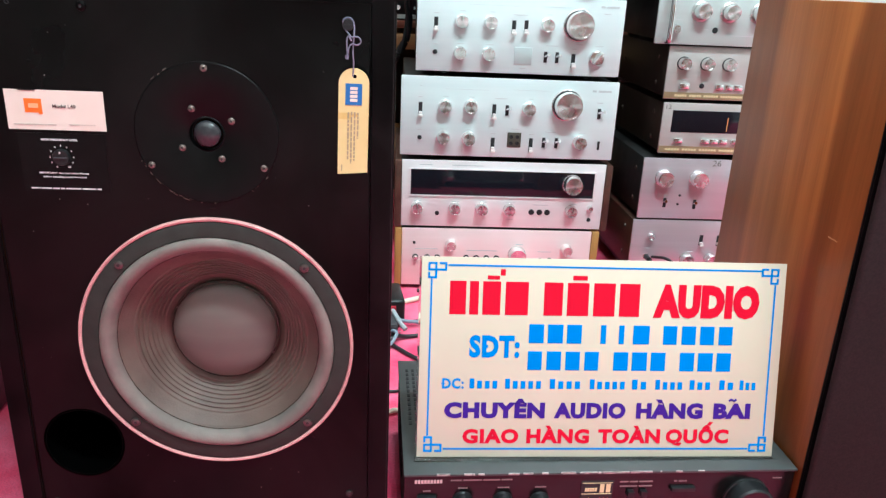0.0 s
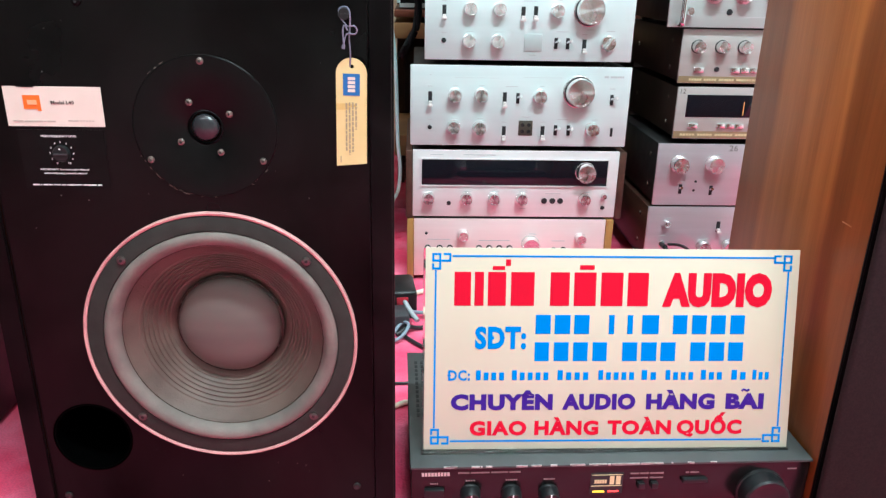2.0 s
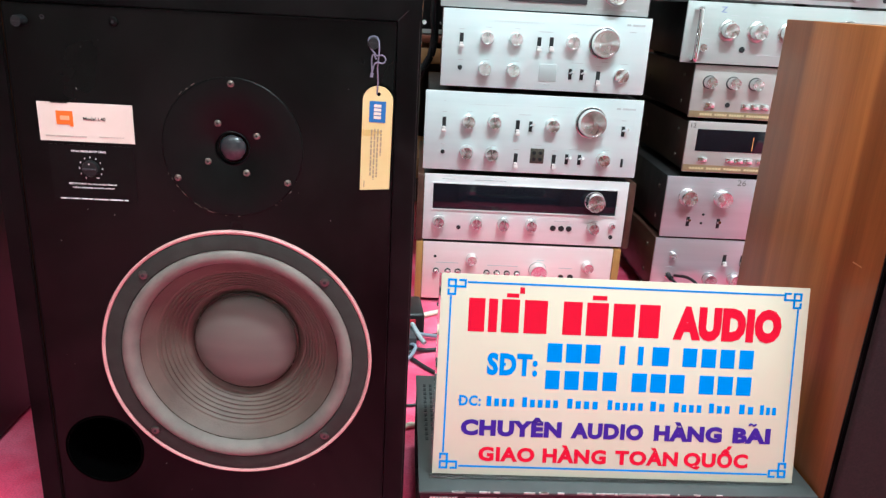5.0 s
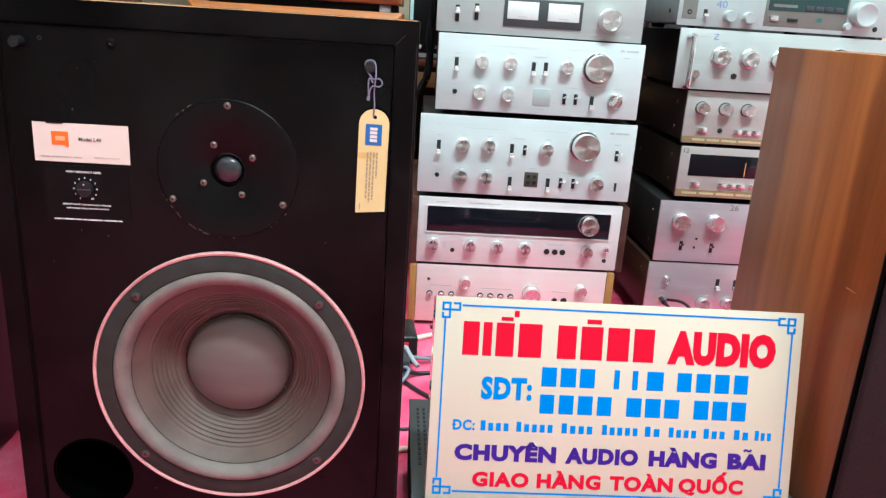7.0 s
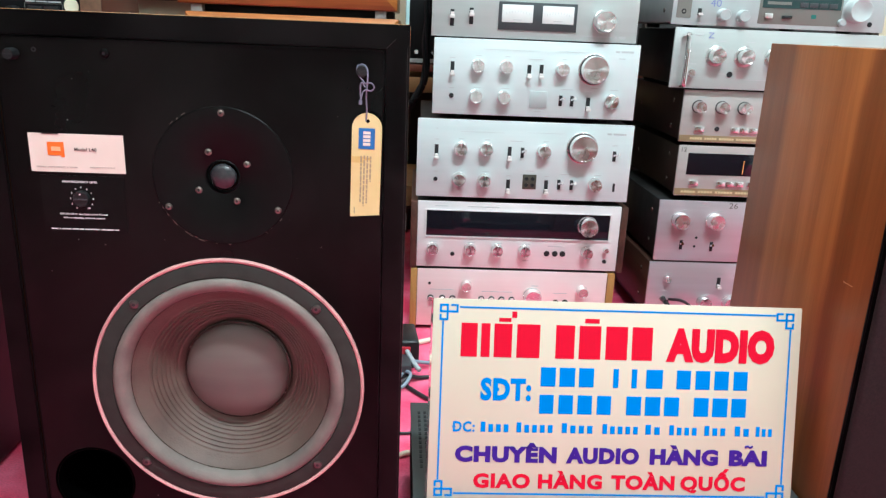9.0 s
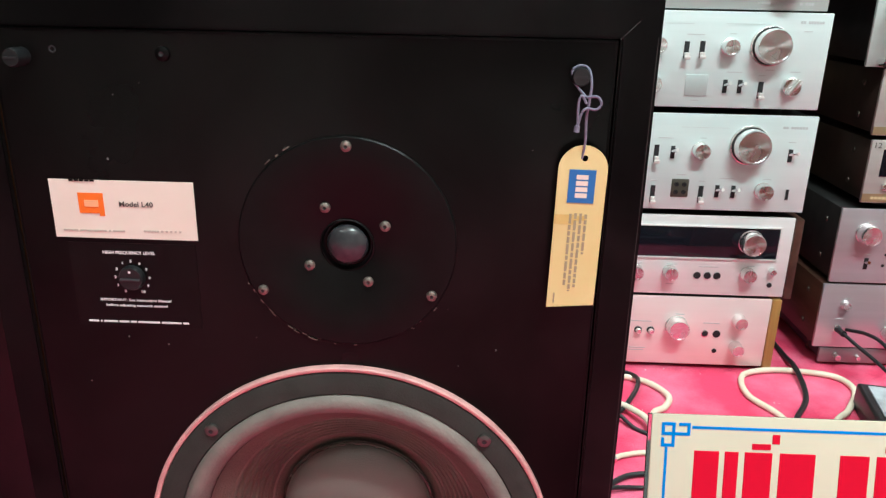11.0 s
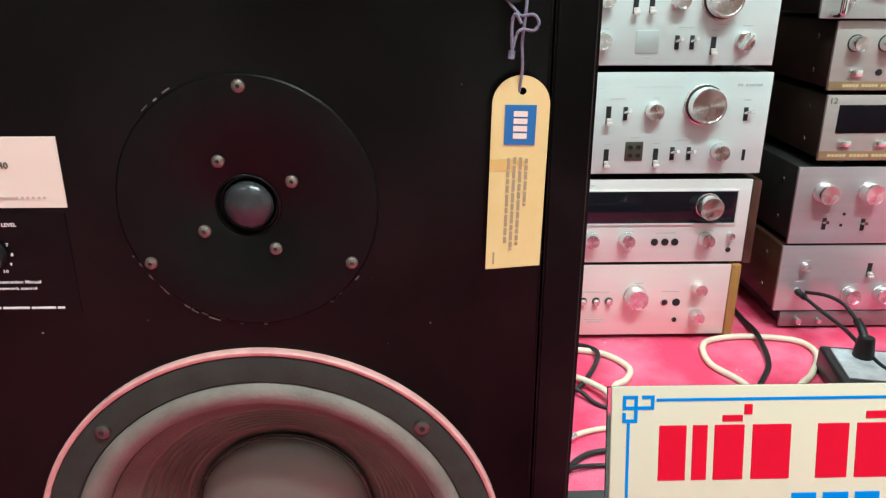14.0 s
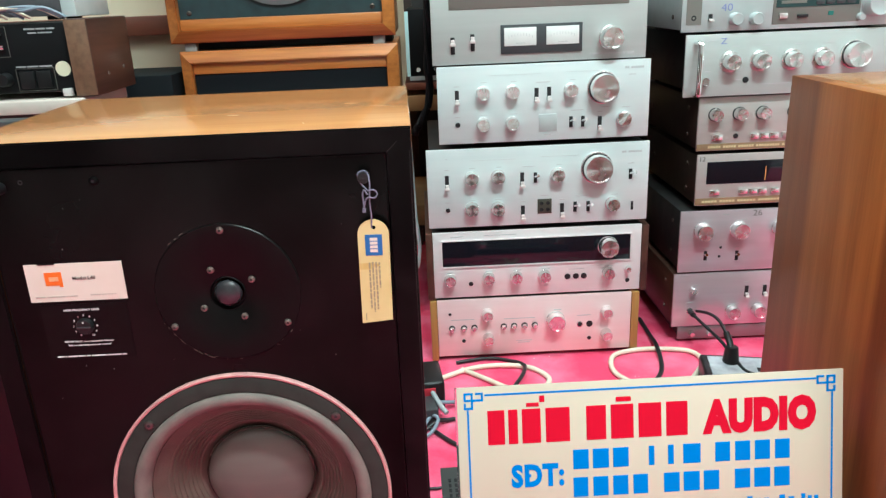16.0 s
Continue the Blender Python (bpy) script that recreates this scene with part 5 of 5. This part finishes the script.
for s, x0, x1 in (("CHUYÊN", 0.0208, 0.1262), ("AUDIO", 0.1360, 0.2127), ("HÀNG", 0.2241, 0.2967), ("BAI", 0.3085, 0.3491)):
    print_word(s, x0, x1, 0.0363, 0.0168, SIGN_PURPLE, 0.06)
part("letter_stroke", tube([(OX + x, -0.0002, OZ + z) for x, z in ((0.3250, 0.0556), (0.3272, 0.0574), (0.3305, 0.0560), (0.3330, 0.0576))], 0.0011, 5, 6), SIGN_PURPLE, board)
for s, x0, x1 in (("GIAO", 0.0407, 0.0995), ("HÀNG", 0.1080, 0.1749), ("TOÀN", 0.1846, 0.2517), ("QUỐC", 0.2580, 0.3270)):
    print_word(s, x0, x1, 0.0093, 0.0152, SIGN_RED, 0.045)


# ---------------- behind: framed loudspeakers, shelves, receiver ----------------
def framed_speaker(label, x0, x1, yf, z0, z1, depth, grille):
    w, h = x1 - x0, z1 - z0
    s = thing("framed_loudspeaker", label, "loudspeaker", pose(x0, yf, z0), "framed loudspeakers behind")
    part("cabinet", box(0.002, 0.012, 0, w - 0.002, depth, h - 0.001, 0.002), ORANGE_WOOD, s)
    t = 0.024
    part("frame", ring_frame(0, 0, w, h, t, -0.014, 0.0115, 0.003, 0.013), ORANGE_WOOD, s, "moulded orange wood frame")
    for a, b, c, d, m in ((t, h - t - 0.022, w - t, h - t, ORANGE_WOOD), (t, t, w - t, t + 0.022, ORANGE_WOOD)):
        part("inner_rail", box(a + 0.0005, -0.003, b, c - 0.0005, 0.012, d, 0.002), m, s)
    if grille:
        part("grille", box(t + 0.0005, 0.0, t + 0.0225, w - t - 0.0005, 0.012, h - t - 0.0225, 0.002), GRILLE_BLUE, s, "blue-black cloth grille")
    else:
        part("baffle", box(t + 0.0005, 0.004, t + 0.0225, w - t - 0.0005, 0.012, h - t - 0.0225), TEAL_BAFFLE, s, "dark teal baffle")
        cx, cz, r = w * 0.5, 0.192, 0.125
        wo = part("woofer", lathe([(r, 0.004), (r, -0.002), (r * 0.90, -0.003), (r * 0.88, 0.0)], cx, cz, 64), mat("grey cast ring", (0.22, 0.22, 0.23), 0.4, 0.5), s, "woofer with a grey cast ring")
        part("surround", lathe([(r * 0.89, -0.001), (r * 0.82, -0.008), (r * 0.74, -0.001)], cx, cz, 64), FOAM, wo)
        part("cone", lathe([(r * 0.75, -0.001), (r * 0.3, 0.0035), (r * 0.28, -0.004), (0, -0.008)], cx, cz, 64), CONE, wo)
        for dx in (0.02, w - 2 * t - 0.02):
            screw_head(s, t + dx, t + 0.034, 0.005, 0.004)
    return s


framed_speaker("orange wood framed loudspeaker with dark grille cloth", -0.482, -0.037, 1.65, 0.0, 0.588, 0.30, True)
framed_speaker("orange wood framed loudspeaker with its woofer bare", -0.496, -0.040, 1.65, 0.604, 1.16, 0.30, False)
for x in (-0.46, -0.075):
    for y in (1.67, 1.90):
        pad = thing("spacer_pad", "small grey pad between stacked loudspeakers", "pad", pose(x, y, 0.587), "spacer pads")
        part("pad", box(-0.012, -0.012, 0, 0.012, 0.012, 0.017, 0.002), mat("grey rubber", (0.35, 0.33, 0.32), 0.7), pad)

sb = thing("spacer_board", "thin dark board between the stacked loudspeakers", "board", pose(-0.26, 1.78, 0.587))
part("board", box(-0.21, -0.05, 0, 0.21, 0.05, 0.017, 0.002), CASE_BLACK, sb)

# pale shelf with a receiver turned back to front
sh = thing("low_shelf", "pale laminate shelf bench with dark uprights", "shelf", pose(-0.52, 1.30, 0))
part("shelf_board", box(-1.4, 0.035, 0.516, -0.036, 0.235, 0.538, 0.002), SHELF_WHITE, sh, "pale laminate board")
part("upright", box(-0.075, 0.05, 0, -0.045, 0.22, 0.5155), CASE_BROWN, sh)
part("upright", box(-1.4, 0.05, 0, -1.37, 0.22, 0.5155), CASE_BROWN, sh)
part("back_board", box(-1.37, 0.205, 0, -0.0755, 0.22, 0.5155), CASE_BROWN, sh)

rv = thing("receiver_back", "black receiver turned back to front with wood sides", "receiver", pose(-0.515, 1.362, 0.538), "")
part("rear_panel", box(-0.45, 0, 0.012, -0.0555, 0.004, 0.122, 0.001), LEAD_BLACK, rv, "black rear panel with terminals")
part("casing", box(-0.4495, 0.004, 0.010, -0.0555, 0.16, 0.123, 0.002), CASE_BLACK, rv)
ck = part("side_cheek", box(-0.055, -0.011, 0.002, -0.017, 0.165, 0.127, 0.003), DARK_WOOD, rv, "thick dark walnut side cheek")
part("cheek_end", box(-0.0535, -0.0122, 0.004, -0.0185, -0.0110, 0.125, 0.0004), mat("bare end grain", (0.20, 0.105, 0.06), 0.6, 0.0, (0.14, 0.072, 0.042), 120), ck, "bare pale end grain")
for hy, hz in ((0.045, 0.034), (0.115, 0.040)):
    bm = lathe([(0.0034, 0), (0.0030, -0.0012), (0.0016, -0.0012), (0.0012, 0), (0, 0)], 0, 0, 14)
    bmesh.ops.transform(bm, matrix=Matrix.Translation((-0.0169, hy, hz)) @ Matrix.Rotation(math.pi / 2, 4, "Z"), verts=bm.verts)
    part("cheek_screw", bm, BRIGHT_SCREW, ck, "small worn screw")
part("cable_clip", box(-0.076, -0.012, 0.004, -0.062, 0.001, 0.016, 0.001), LEVER, rv, "small pale cable clip")
part("side_cheek", box(-0.488, -0.012, 0.002, -0.4505, 0.165, 0.127, 0.003), DARK_WOOD, rv)
for fx in (-0.40, -0.09):
    for fy in (0.04, 0.13):
        bm = bmesh.new()
        bmesh.ops.create_cone(bm, cap_ends=True, segments=16, radius1=0.012, radius2=0.014, depth=0.012, matrix=Matrix.Translation((fx, fy, 0.006)))
        part("foot", bm, PLASTIC_BLACK, rv)
part("round_sticker", lathe([(0.0125, 0), (0.0125, -0.0008), (0, -0.0008)], -0.073, 0.048, 32), mat("cream sticker", (0.86, 0.80, 0.60), 0.5), rv, "round cream sticker")
x0 = -0.120
bm = bmesh.new()
for q in ((x0 - 0.032, 0.014, x0 + 0.032, 0.0148), (x0 - 0.032, 0.050, x0 + 0.032, 0.0508), (x0 - 0.032, 0.014, x0 - 0.0312, 0.0508), (x0 + 0.0312, 0.014, x0 + 0.032, 0.0508), (-0.36, 0.014, -0.20, 0.0148), (-0.36, 0.056, -0.20, 0.0568), (-0.2008, 0.014, -0.20, 0.0568), (-0.36, 0.070, -0.155, 0.0708), (-0.1558, 0.0708, -0.155, 0.118), (-0.36, 0.118, -0.155, 0.1188)):
    box(q[0], -0.0006, q[1], q[2], 0.0005, q[3], bm=bm)
bars(words(x0 - 0.03, x0 + 0.03, 0.0525, 0.0022, [6, 7, 8]) + words(-0.125, -0.075, 0.112, 0.0025, [7, 6, 5]) + words(-0.120, -0.08, 0.106, 0.002, [5, 8]), GREY_PRINT, rv)
part("panel_lines", bm, mat("dim panel line", (0.13, 0.125, 0.11), 0.6), rv)
for i in range(2):
    part("outlet", box(x0 - 0.026 + i * 0.028, -0.004, 0.018, x0 - 0.002 + i * 0.028, 0.001, 0.046, 0.001), PLASTIC_BLACK, rv)
for i in range(5):
    a = -0.340 + i * 0.031
    cl = part("speaker_terminal", box(a, -0.010, 0.020, a + 0.022, 0.001, 0.050, 0.001), PLASTIC_GREY, rv, "spring speaker terminal")
    part("terminal_clip", box(a + 0.001, -0.014, 0.040, a + 0.021, -0.009, 0.049, 0.001), mat("red clip", (0.30, 0.012, 0.012), 0.4), cl, "red terminal clip")
knob(rv, -0.178, 0.034, 0.011, 0.018, PLASTIC_BLACK)
for i in range(6):
    for z in (0.084, 0.106):
        socket(rv, -0.335 + i * 0.024, z, 0.0042, CHROME, "phono_socket")
for z in (0.086, 0.108):
    bm = tube([(-0.182, -0.006, z), (-0.160, -0.006, z)], 0.0042, 3, 12)
    part("shorting_bar", bm, CHROME, rv)

bx = thing("silver_unit", "grey metal hi-fi unit on top of the receiver", "hi-fi unit", pose(-0.665, 1.38, 0.664))
part("casing", box(-0.20, 0, 0.006, 0.085, 0.13, 0.085, 0.003), mat("grey metal", (0.13, 0.13, 0.14), 0.4, 0.5), bx)
part("end_cap", box(0.0855, -0.004, 0.004, 0.110, 0.134, 0.087, 0.002), SILVER, bx, "silver end cap")
for fx in (-0.17, 0.06):
    for fy in (0.03, 0.10):
        part("foot", box(fx - 0.01, fy - 0.01, 0, fx + 0.01, fy + 0.01, 0.0065), PLASTIC_BLACK, bx)
cb = thing("cable_tangle", "tangle of pale cables hanging over the receiver", "cable", pose(-0.71, 1.365, 0.664))
for i in range(7):
    a = random.uniform(-0.08, 0.05)
    part("cable", tube([(a, 0.0, 0.004), (a + 0.03, -0.015, 0.018), (a + 0.06, -0.02, 0.012 + 0.01 * random.random()), (a + 0.09, -0.012, 0.020), (a + 0.12, 0.0, 0.004)], 0.0026, 6, 8), CABLE_WHITE if i % 2 else CABLE_GREY, cb)

# back shelving: plank, pale back, and a board behind the stacks
tagged(link("trim_plank", box(-1.5, 1.96, 0.612, -0.50, 2.0, 0.657, 0.003), PLANK_RED), "red-brown plank across the back", "plank", kind="structure")
tagged(link("backdrop_panel", box(-1.5, 2.0, 0.0, -0.50, 2.02, 1.4), WALL_PAINT), "pale cream back panel behind the shelf", "panel", kind="structure")
dk = thing("dark_crate", "low blue-black case behind the receiver", "case", pose(-0.50, 1.62, 0))
part("body", box(-0.30, 0, 0, 0.005, 0.20, 0.547, 0.004), mat("blue-black vinyl", (0.004, 0.006, 0.008), 0.7, spec=0.15), dk)
bs = thing("back_shelf", "rough wooden shelf unit behind the amplifier stacks", "shelf", pose(-0.03, 1.80, 0))
for z0, z1, m in ((0.4735, 0.4900, PLANK_RED), (0.4260, 0.4610, SHELF_WOOD), (0.1500, 0.2010, SHELF_WOOD)):
    part("shelf_board", box(0, 0, z0, 1.3, 0.30, z1, 0.002), m, bs, "rough wooden board")
for x in (0.0, 0.65, 1.28):
    part("upright", box(x, 0.302, 0, x + 0.02, 0.33, 1.1), CASE_BROWN, bs)
part("back_board", box(0.0, 0.3305, 0, 1.3, 0.345, 1.1), CASE_BLACK, bs)
dv = thing("dark_deck", "black hi-fi deck with a pale blue edge on the shelf", "hi-fi unit", pose(-0.02, 1.81, 0.4902))
part("casing", box(0, 0.0025, 0.004, 0.42, 0.26, 0.16, 0.003), LEAD_BLACK, dv)
part("front_strip", box(0.002, -0.003, 0.004, 0.42, 0.0024, 0.013), WHITE_SILVER, dv, "pale lower edge")
part("side_strip", box(-0.004, -0.003, 0.0135, 0.004, 0.002, 0.155), CABLE_BLUE, dv, "pale blue edge strip")
for i in range(3):
    knob(dv, 0.022 + i * 0.02, 0.028, 0.0055, 0.01, CHROME)
for fx in (0.03, 0.39):
    part("foot", box(fx - 0.01, 0.05, 0, fx + 0.01, 0.2, 0.0045), PLASTIC_BLACK, dv)
cc = thing("hanging_cables", "black and pale blue leads hanging beside the stack", "cable", pose(-0.008, 1.30, 0.0))
part("cable", tube([(-0.0312, 0.33999999999999986, 0.4937), (-0.0232, 0.34, 0.4637), (-0.0161, 0.34, 0.3996), (-0.0135, 0.34, 0.3408), (-0.0121, 0.34, 0.2805), (-0.0107, 0.34, 0.2185), (-0.0054, 0.34, 0.1549), (-0.0099, 0.34, 0.1093), (-0.0204, 0.34, 0.0869), (-0.0264, 0.33, 0.0669), (-0.0284, 0.31, 0.004)], 0.0040, 8, 8), CABLE_BLUE, cc, "pale blue lead")
for k in range(3):
    line = [(0.034, 0.32, 0.669), (0.033, 0.32, 0.605), (0.0305, 0.32, 0.540), (0.0315, 0.32, 0.481), (0.0203, 0.32, 0.447), (0.0036, 0.32, 0.419), (-0.004, 0.33, 0.402)]
    pts = [(x + 0.0045 * math.cos(2.1 * k + 1.7 * i), y + 0.0045 * math.sin(2.1 * k + 1.7 * i), z) for i, (x, y, z) in enumerate(line)]
    part("cable", tube(pts, 0.0046, 8, 8), LEAD_BLACK, cc, "black lead of a bundle")

# ---------------- tall dark case beside the loudspeaker ----------------
tc = thing("speaker_case", "tall dark vinyl case with grey plastic rim", "case", pose(-0.44, 0.50, 0))
part("body", box(-0.42, 0.02, 0.0, -0.085, 0.48, 0.46, 0.012, segs=3), CLOTH_DARK, tc, "dark vinyl-covered body")
bm = bmesh.new()
for a, b, c, d in ((-0.44, 0.0, 0.0, 0.018), (-0.44, 0.482, 0.0, 0.50), (-0.44, 0.018, -0.422, 0.482), (-0.018, 0.018, 0.0, 0.482)):
    box(a, b, 0.43, c, d, 0.555, 0.006, bm=bm)
    box(a - 0.003, b - 0.003, 0.535, c + 0.003, d + 0.003, 0.556, 0.006, bm=bm)
part("rim", bm, PLASTIC_GREY, tc, "dark grey plastic tray rim")
bm = lathe([(0.010, 0.0), (0.009, -0.002), (0.006, -0.002), (0.005, 0.0), (0, 0.0)], 0, 0, 24)
bmesh.ops.transform(bm, matrix=Matrix.Translation((0.0005, 0.218, 0.510)) @ Matrix.Rotation(math.pi / 2, 4, "Z"), verts=bm.verts)
part("eyelet", bm, SLOT, tc, "round black eyelet")
part("foot_glide", box(-0.03, 0.40, 0.0, 0.006, 0.47, 0.035, 0.008), PLASTIC_GREY, tc)


# ---------------- leads, plugs and sockets on the carpet ----------------
def lead(label, pts, r, material, name="cable"):
    c = thing(name, label, "cable", pose(pts[0][0], pts[0][1], 0))
    part("sheath", tube([(x - pts[0][0], y - pts[0][1], z) for x, y, z in pts], r, 10, 10), material, c)
    return c


r = 0.0048
lead("cream cable looped on the red carpet", [(0.330, 1.10, r), (0.3687, 1.215, r), (0.340, 1.290, r), (0.352, 1.352, r), (0.396, 1.374, r), (0.451, 1.374, r), (0.503, 1.358, r), (0.512, 1.316, r), (0.474, 1.255, r), (0.4375, 1.215, r), (0.38, 1.10, r)], r, CABLE_WHITE)
lead("cream cable looped before the amplifier stack", [(0.02, 1.30, r), (0.08, 1.333, r), (0.142, 1.338, r), (0.190, 1.322, r), (0.216, 1.281, r), (0.204, 1.247, r), (0.183, 1.228, r), (0.170, 1.18, r), (0.150, 1.10, r), (0.14, 1.02, r)], r, CABLE_WHITE)
lead("cream cable crossing the carpet", [(0.06, 1.33, r), (0.100, 1.290, r), (0.127, 1.257, 0.007), (0.152, 1.220, 0.013), (0.166, 1.190, 0.014), (0.172, 1.14, r), (0.19, 1.06, r)], r, CABLE_WHITE)
lead("black mains lead snaking over the carpet", [(0.450, 1.52, 0.004), (0.449, 1.44, 0.004), (0.443, 1.370, 0.011), (0.428, 1.292, 0.004), (0.388, 1.228, 0.004), (0.34, 1.15, 0.004)], 0.0042, CABLE_BLACK)
lead("black lead curled beside the loudspeaker", [(0.05, 1.36, 0.004), (0.11, 1.372, 0.004), (0.152, 1.358, 0.004), (0.177, 1.318, 0.012), (0.156, 1.258, 0.012), (0.119, 1.217, 0.004), (0.05, 1.20, 0.004)], 0.0036, CABLE_BLACK)
lead("thin black lead on the carpet", [(0.04, 1.22, 0.003), (0.119, 1.215, 0.011), (0.150, 1.186, 0.003), (0.20, 1.15, 0.003)], 0.003, CABLE_BLACK)
lead("black lead looping behind the sign", [(0.055, 0.99, 0.004), (0.0776, 1.036, 0.004), (0.1035, 1.068, 0.004), (0.135, 1.081, 0.004), (0.20, 1.085, 0.004)], 0.0036, CABLE_BLACK)
lead("thin black lead behind the sign", [(0.06, 1.02, 0.003), (0.082, 1.040, 0.009), (0.129, 1.054, 0.003), (0.20, 1.05, 0.003)], 0.0028, CABLE_BLACK)
lead("blue-grey lead bunched on the carpet", [(-0.03, 1.17, 0.006), (0.000, 1.185, 0.02), (0.030, 1.20, 0.012), (0.06, 1.21, 0.005)], 0.0032, CABLE_GREY)
lead("blue-grey lead coiled by the adaptor", [(-0.02, 1.12, 0.004), (-0.002, 1.150, 0.016), (0.010, 1.135, 0.020), (0.000, 1.115, 0.010), (-0.02, 1.10, 0.004)], 0.003, CABLE_GREY)
lead("black lead running from the adaptor", [(-0.02, 1.155, 0.004), (0.003, 1.125, 0.004), (0.030, 1.091, 0.004), (0.06, 1.06, 0.004)], 0.0036, CABLE_BLACK)
lead("black lead running under the amplifier", [(-0.01, 1.13, 0.004), (0.010, 1.145, 0.010), (0.030, 1.157, 0.004), (0.08, 1.17, 0.004)], 0.0036, CABLE_BLACK)
lead("thin dark lead beside the loudspeaker", [(-0.03, 0.972, 0.003), (-0.010, 0.976, 0.003), (0.010, 0.977, 0.003), (0.04, 0.99, 0.003)], 0.0022, CABLE_BLACK)
lead("white flat lead beside the loudspeaker", [(-0.03, 0.905, 0.004), (-0.012, 0.909, 0.004), (0.005, 0.918, 0.006), (0.014, 0.922, 0.004), (0.05, 0.93, 0.004)], 0.0038, CABLE_WHITE)
rc = lead("cream phono lead with a metal plug", [(0.19, 1.12, 0.004), (0.150, 1.128, 0.004), (0.118, 1.120, 0.004), (0.105, 1.111, 0.005)], 0.0036, CABLE_WHITE)
part("plug", tube([(0.105 - 0.19, 1.111 - 1.12, 0.006), (0.094 - 0.19, 1.102 - 1.12, 0.006), (0.088 - 0.19, 1.098 - 1.12, 0.006)], 0.0046, 3, 12), CHROME, rc, "metal phono plug")

ps = thing("power_strip", "black power strip with a plug in it", "power strip", pose(0.468, 1.172, 0, 0, 0, -12))
part("body", box(0, 0, 0.0, 0.26, 0.11, 0.040, 0.005, segs=3), PLASTIC_BLACK, ps)
part("socket_face", box(0.012, 0.012, 0.0395, 0.25, 0.098, 0.0425, 0.001), mat("grey-blue socket face", (0.66, 0.70, 0.74), 0.3, 0.0, (0.42, 0.44, 0.50), 45), ps, "grey socket face")
for i in range(3):
    for dx in (-0.008, 0.008):
        part("socket_slot", box(0.10 + i * 0.06 + dx - 0.003, 0.045, 0.042, 0.10 + i * 0.06 + dx + 0.003, 0.060, 0.0430), SLOT, ps)
pg = thing("mains_plug", "black mains plug pushed into the power strip", "plug", pose(0.532, 1.238, 0.0426))
bm = bmesh.new()
bmesh.ops.create_cone(bm, cap_ends=True, segments=24, radius1=0.0145, radius2=0.011, depth=0.030, matrix=Matrix.Translation((0, 0, 0.015)))
bmesh.ops.bevel(bm, geom=bm.edges[:], offset=0.0015, segments=2, affect="EDGES")
smooth(bm)
part("body", bm, PLASTIC_BLACK, pg)
part("strain_relief", tube([(0, 0.002, 0.024), (0.001, 0.016, 0.034), (0.002, 0.032, 0.040)], 0.0058, 4, 12), PLASTIC_BLACK, pg)
part("cable", tube([(0.002, 0.030, 0.039), (0.004, 0.075, 0.046), (0.003, 0.120, 0.040), (-0.003, 0.168, 0.0248)], 0.0030, 8, 10), CABLE_BLACK, pg)
jk = thing("patch_lead", "black lead plugged into the amplifier's front socket", "cable", pose(0.516, 1.408, 0.067))
part("jack_plug", tube([(0, 0.002, 0), (0, -0.022, 0.001)], 0.0052, 3, 12), CABLE_BLACK, jk)
part("sheath", tube([(0, -0.020, 0.001), (0.010, -0.06, -0.006), (0.020, -0.11, -0.012), (0.026, -0.165, -0.022), (0.030, -0.21, -0.024), (0.060, -0.235, -0.0205), (0.12, -0.24, -0.0205)], 0.0030, 10, 10), CABLE_BLACK, jk)

ad = thing("mains_adaptor", "black mains adaptor block with a red switch", "adaptor", pose(-0.024, 1.165, 0, 0, 0, 6))
part("body", box(0, 0.03, 0, 0.052, 0.115, 0.052, 0.006, segs=3), PLASTIC_BLACK, ad)
part("lower_block", box(-0.03, -0.02, 0, 0.034, 0.0295, 0.030, 0.004), PLASTIC_GREY, ad)
part("red_switch", box(0.016, 0.0285, 0.026, 0.036, 0.031, 0.042, 0.001), mat("red rocker", (0.5, 0.03, 0.05), 0.35), ad, "red rocker switch")
part("white_plug", tube([(0.030, 0.030, 0.034), (0.040, 0.000, 0.024), (0.048, -0.015, 0.018)], 0.0042, 4, 10), mat("grey-white plug", (0.34, 0.36, 0.38), 0.4), ad, "pale plug")

# lint and crumbs trodden into the carpet
bm = bmesh.new()
for i in range(70):
    x, y = random.uniform(-0.05, 0.75), random.uniform(0.88, 1.42)
    q, a = random.uniform(0.0004, 0.0013), random.uniform(0, math.pi)
    own = box(-q, -q * 0.4, 0, q, q * 0.4, 0.0009)
    bmesh.ops.transform(own, matrix=Matrix.Translation((x, y, 0.0002)) @ Matrix.Rotation(a, 4, "Z"), verts=own.verts)
    join(bm, own)
lint = tagged(link("carpet_lint", bm, mat("pale lint", (0.80, 0.55, 0.58), 0.9)), "pale lint and crumbs on the red carpet", "lint", kind="stuff")
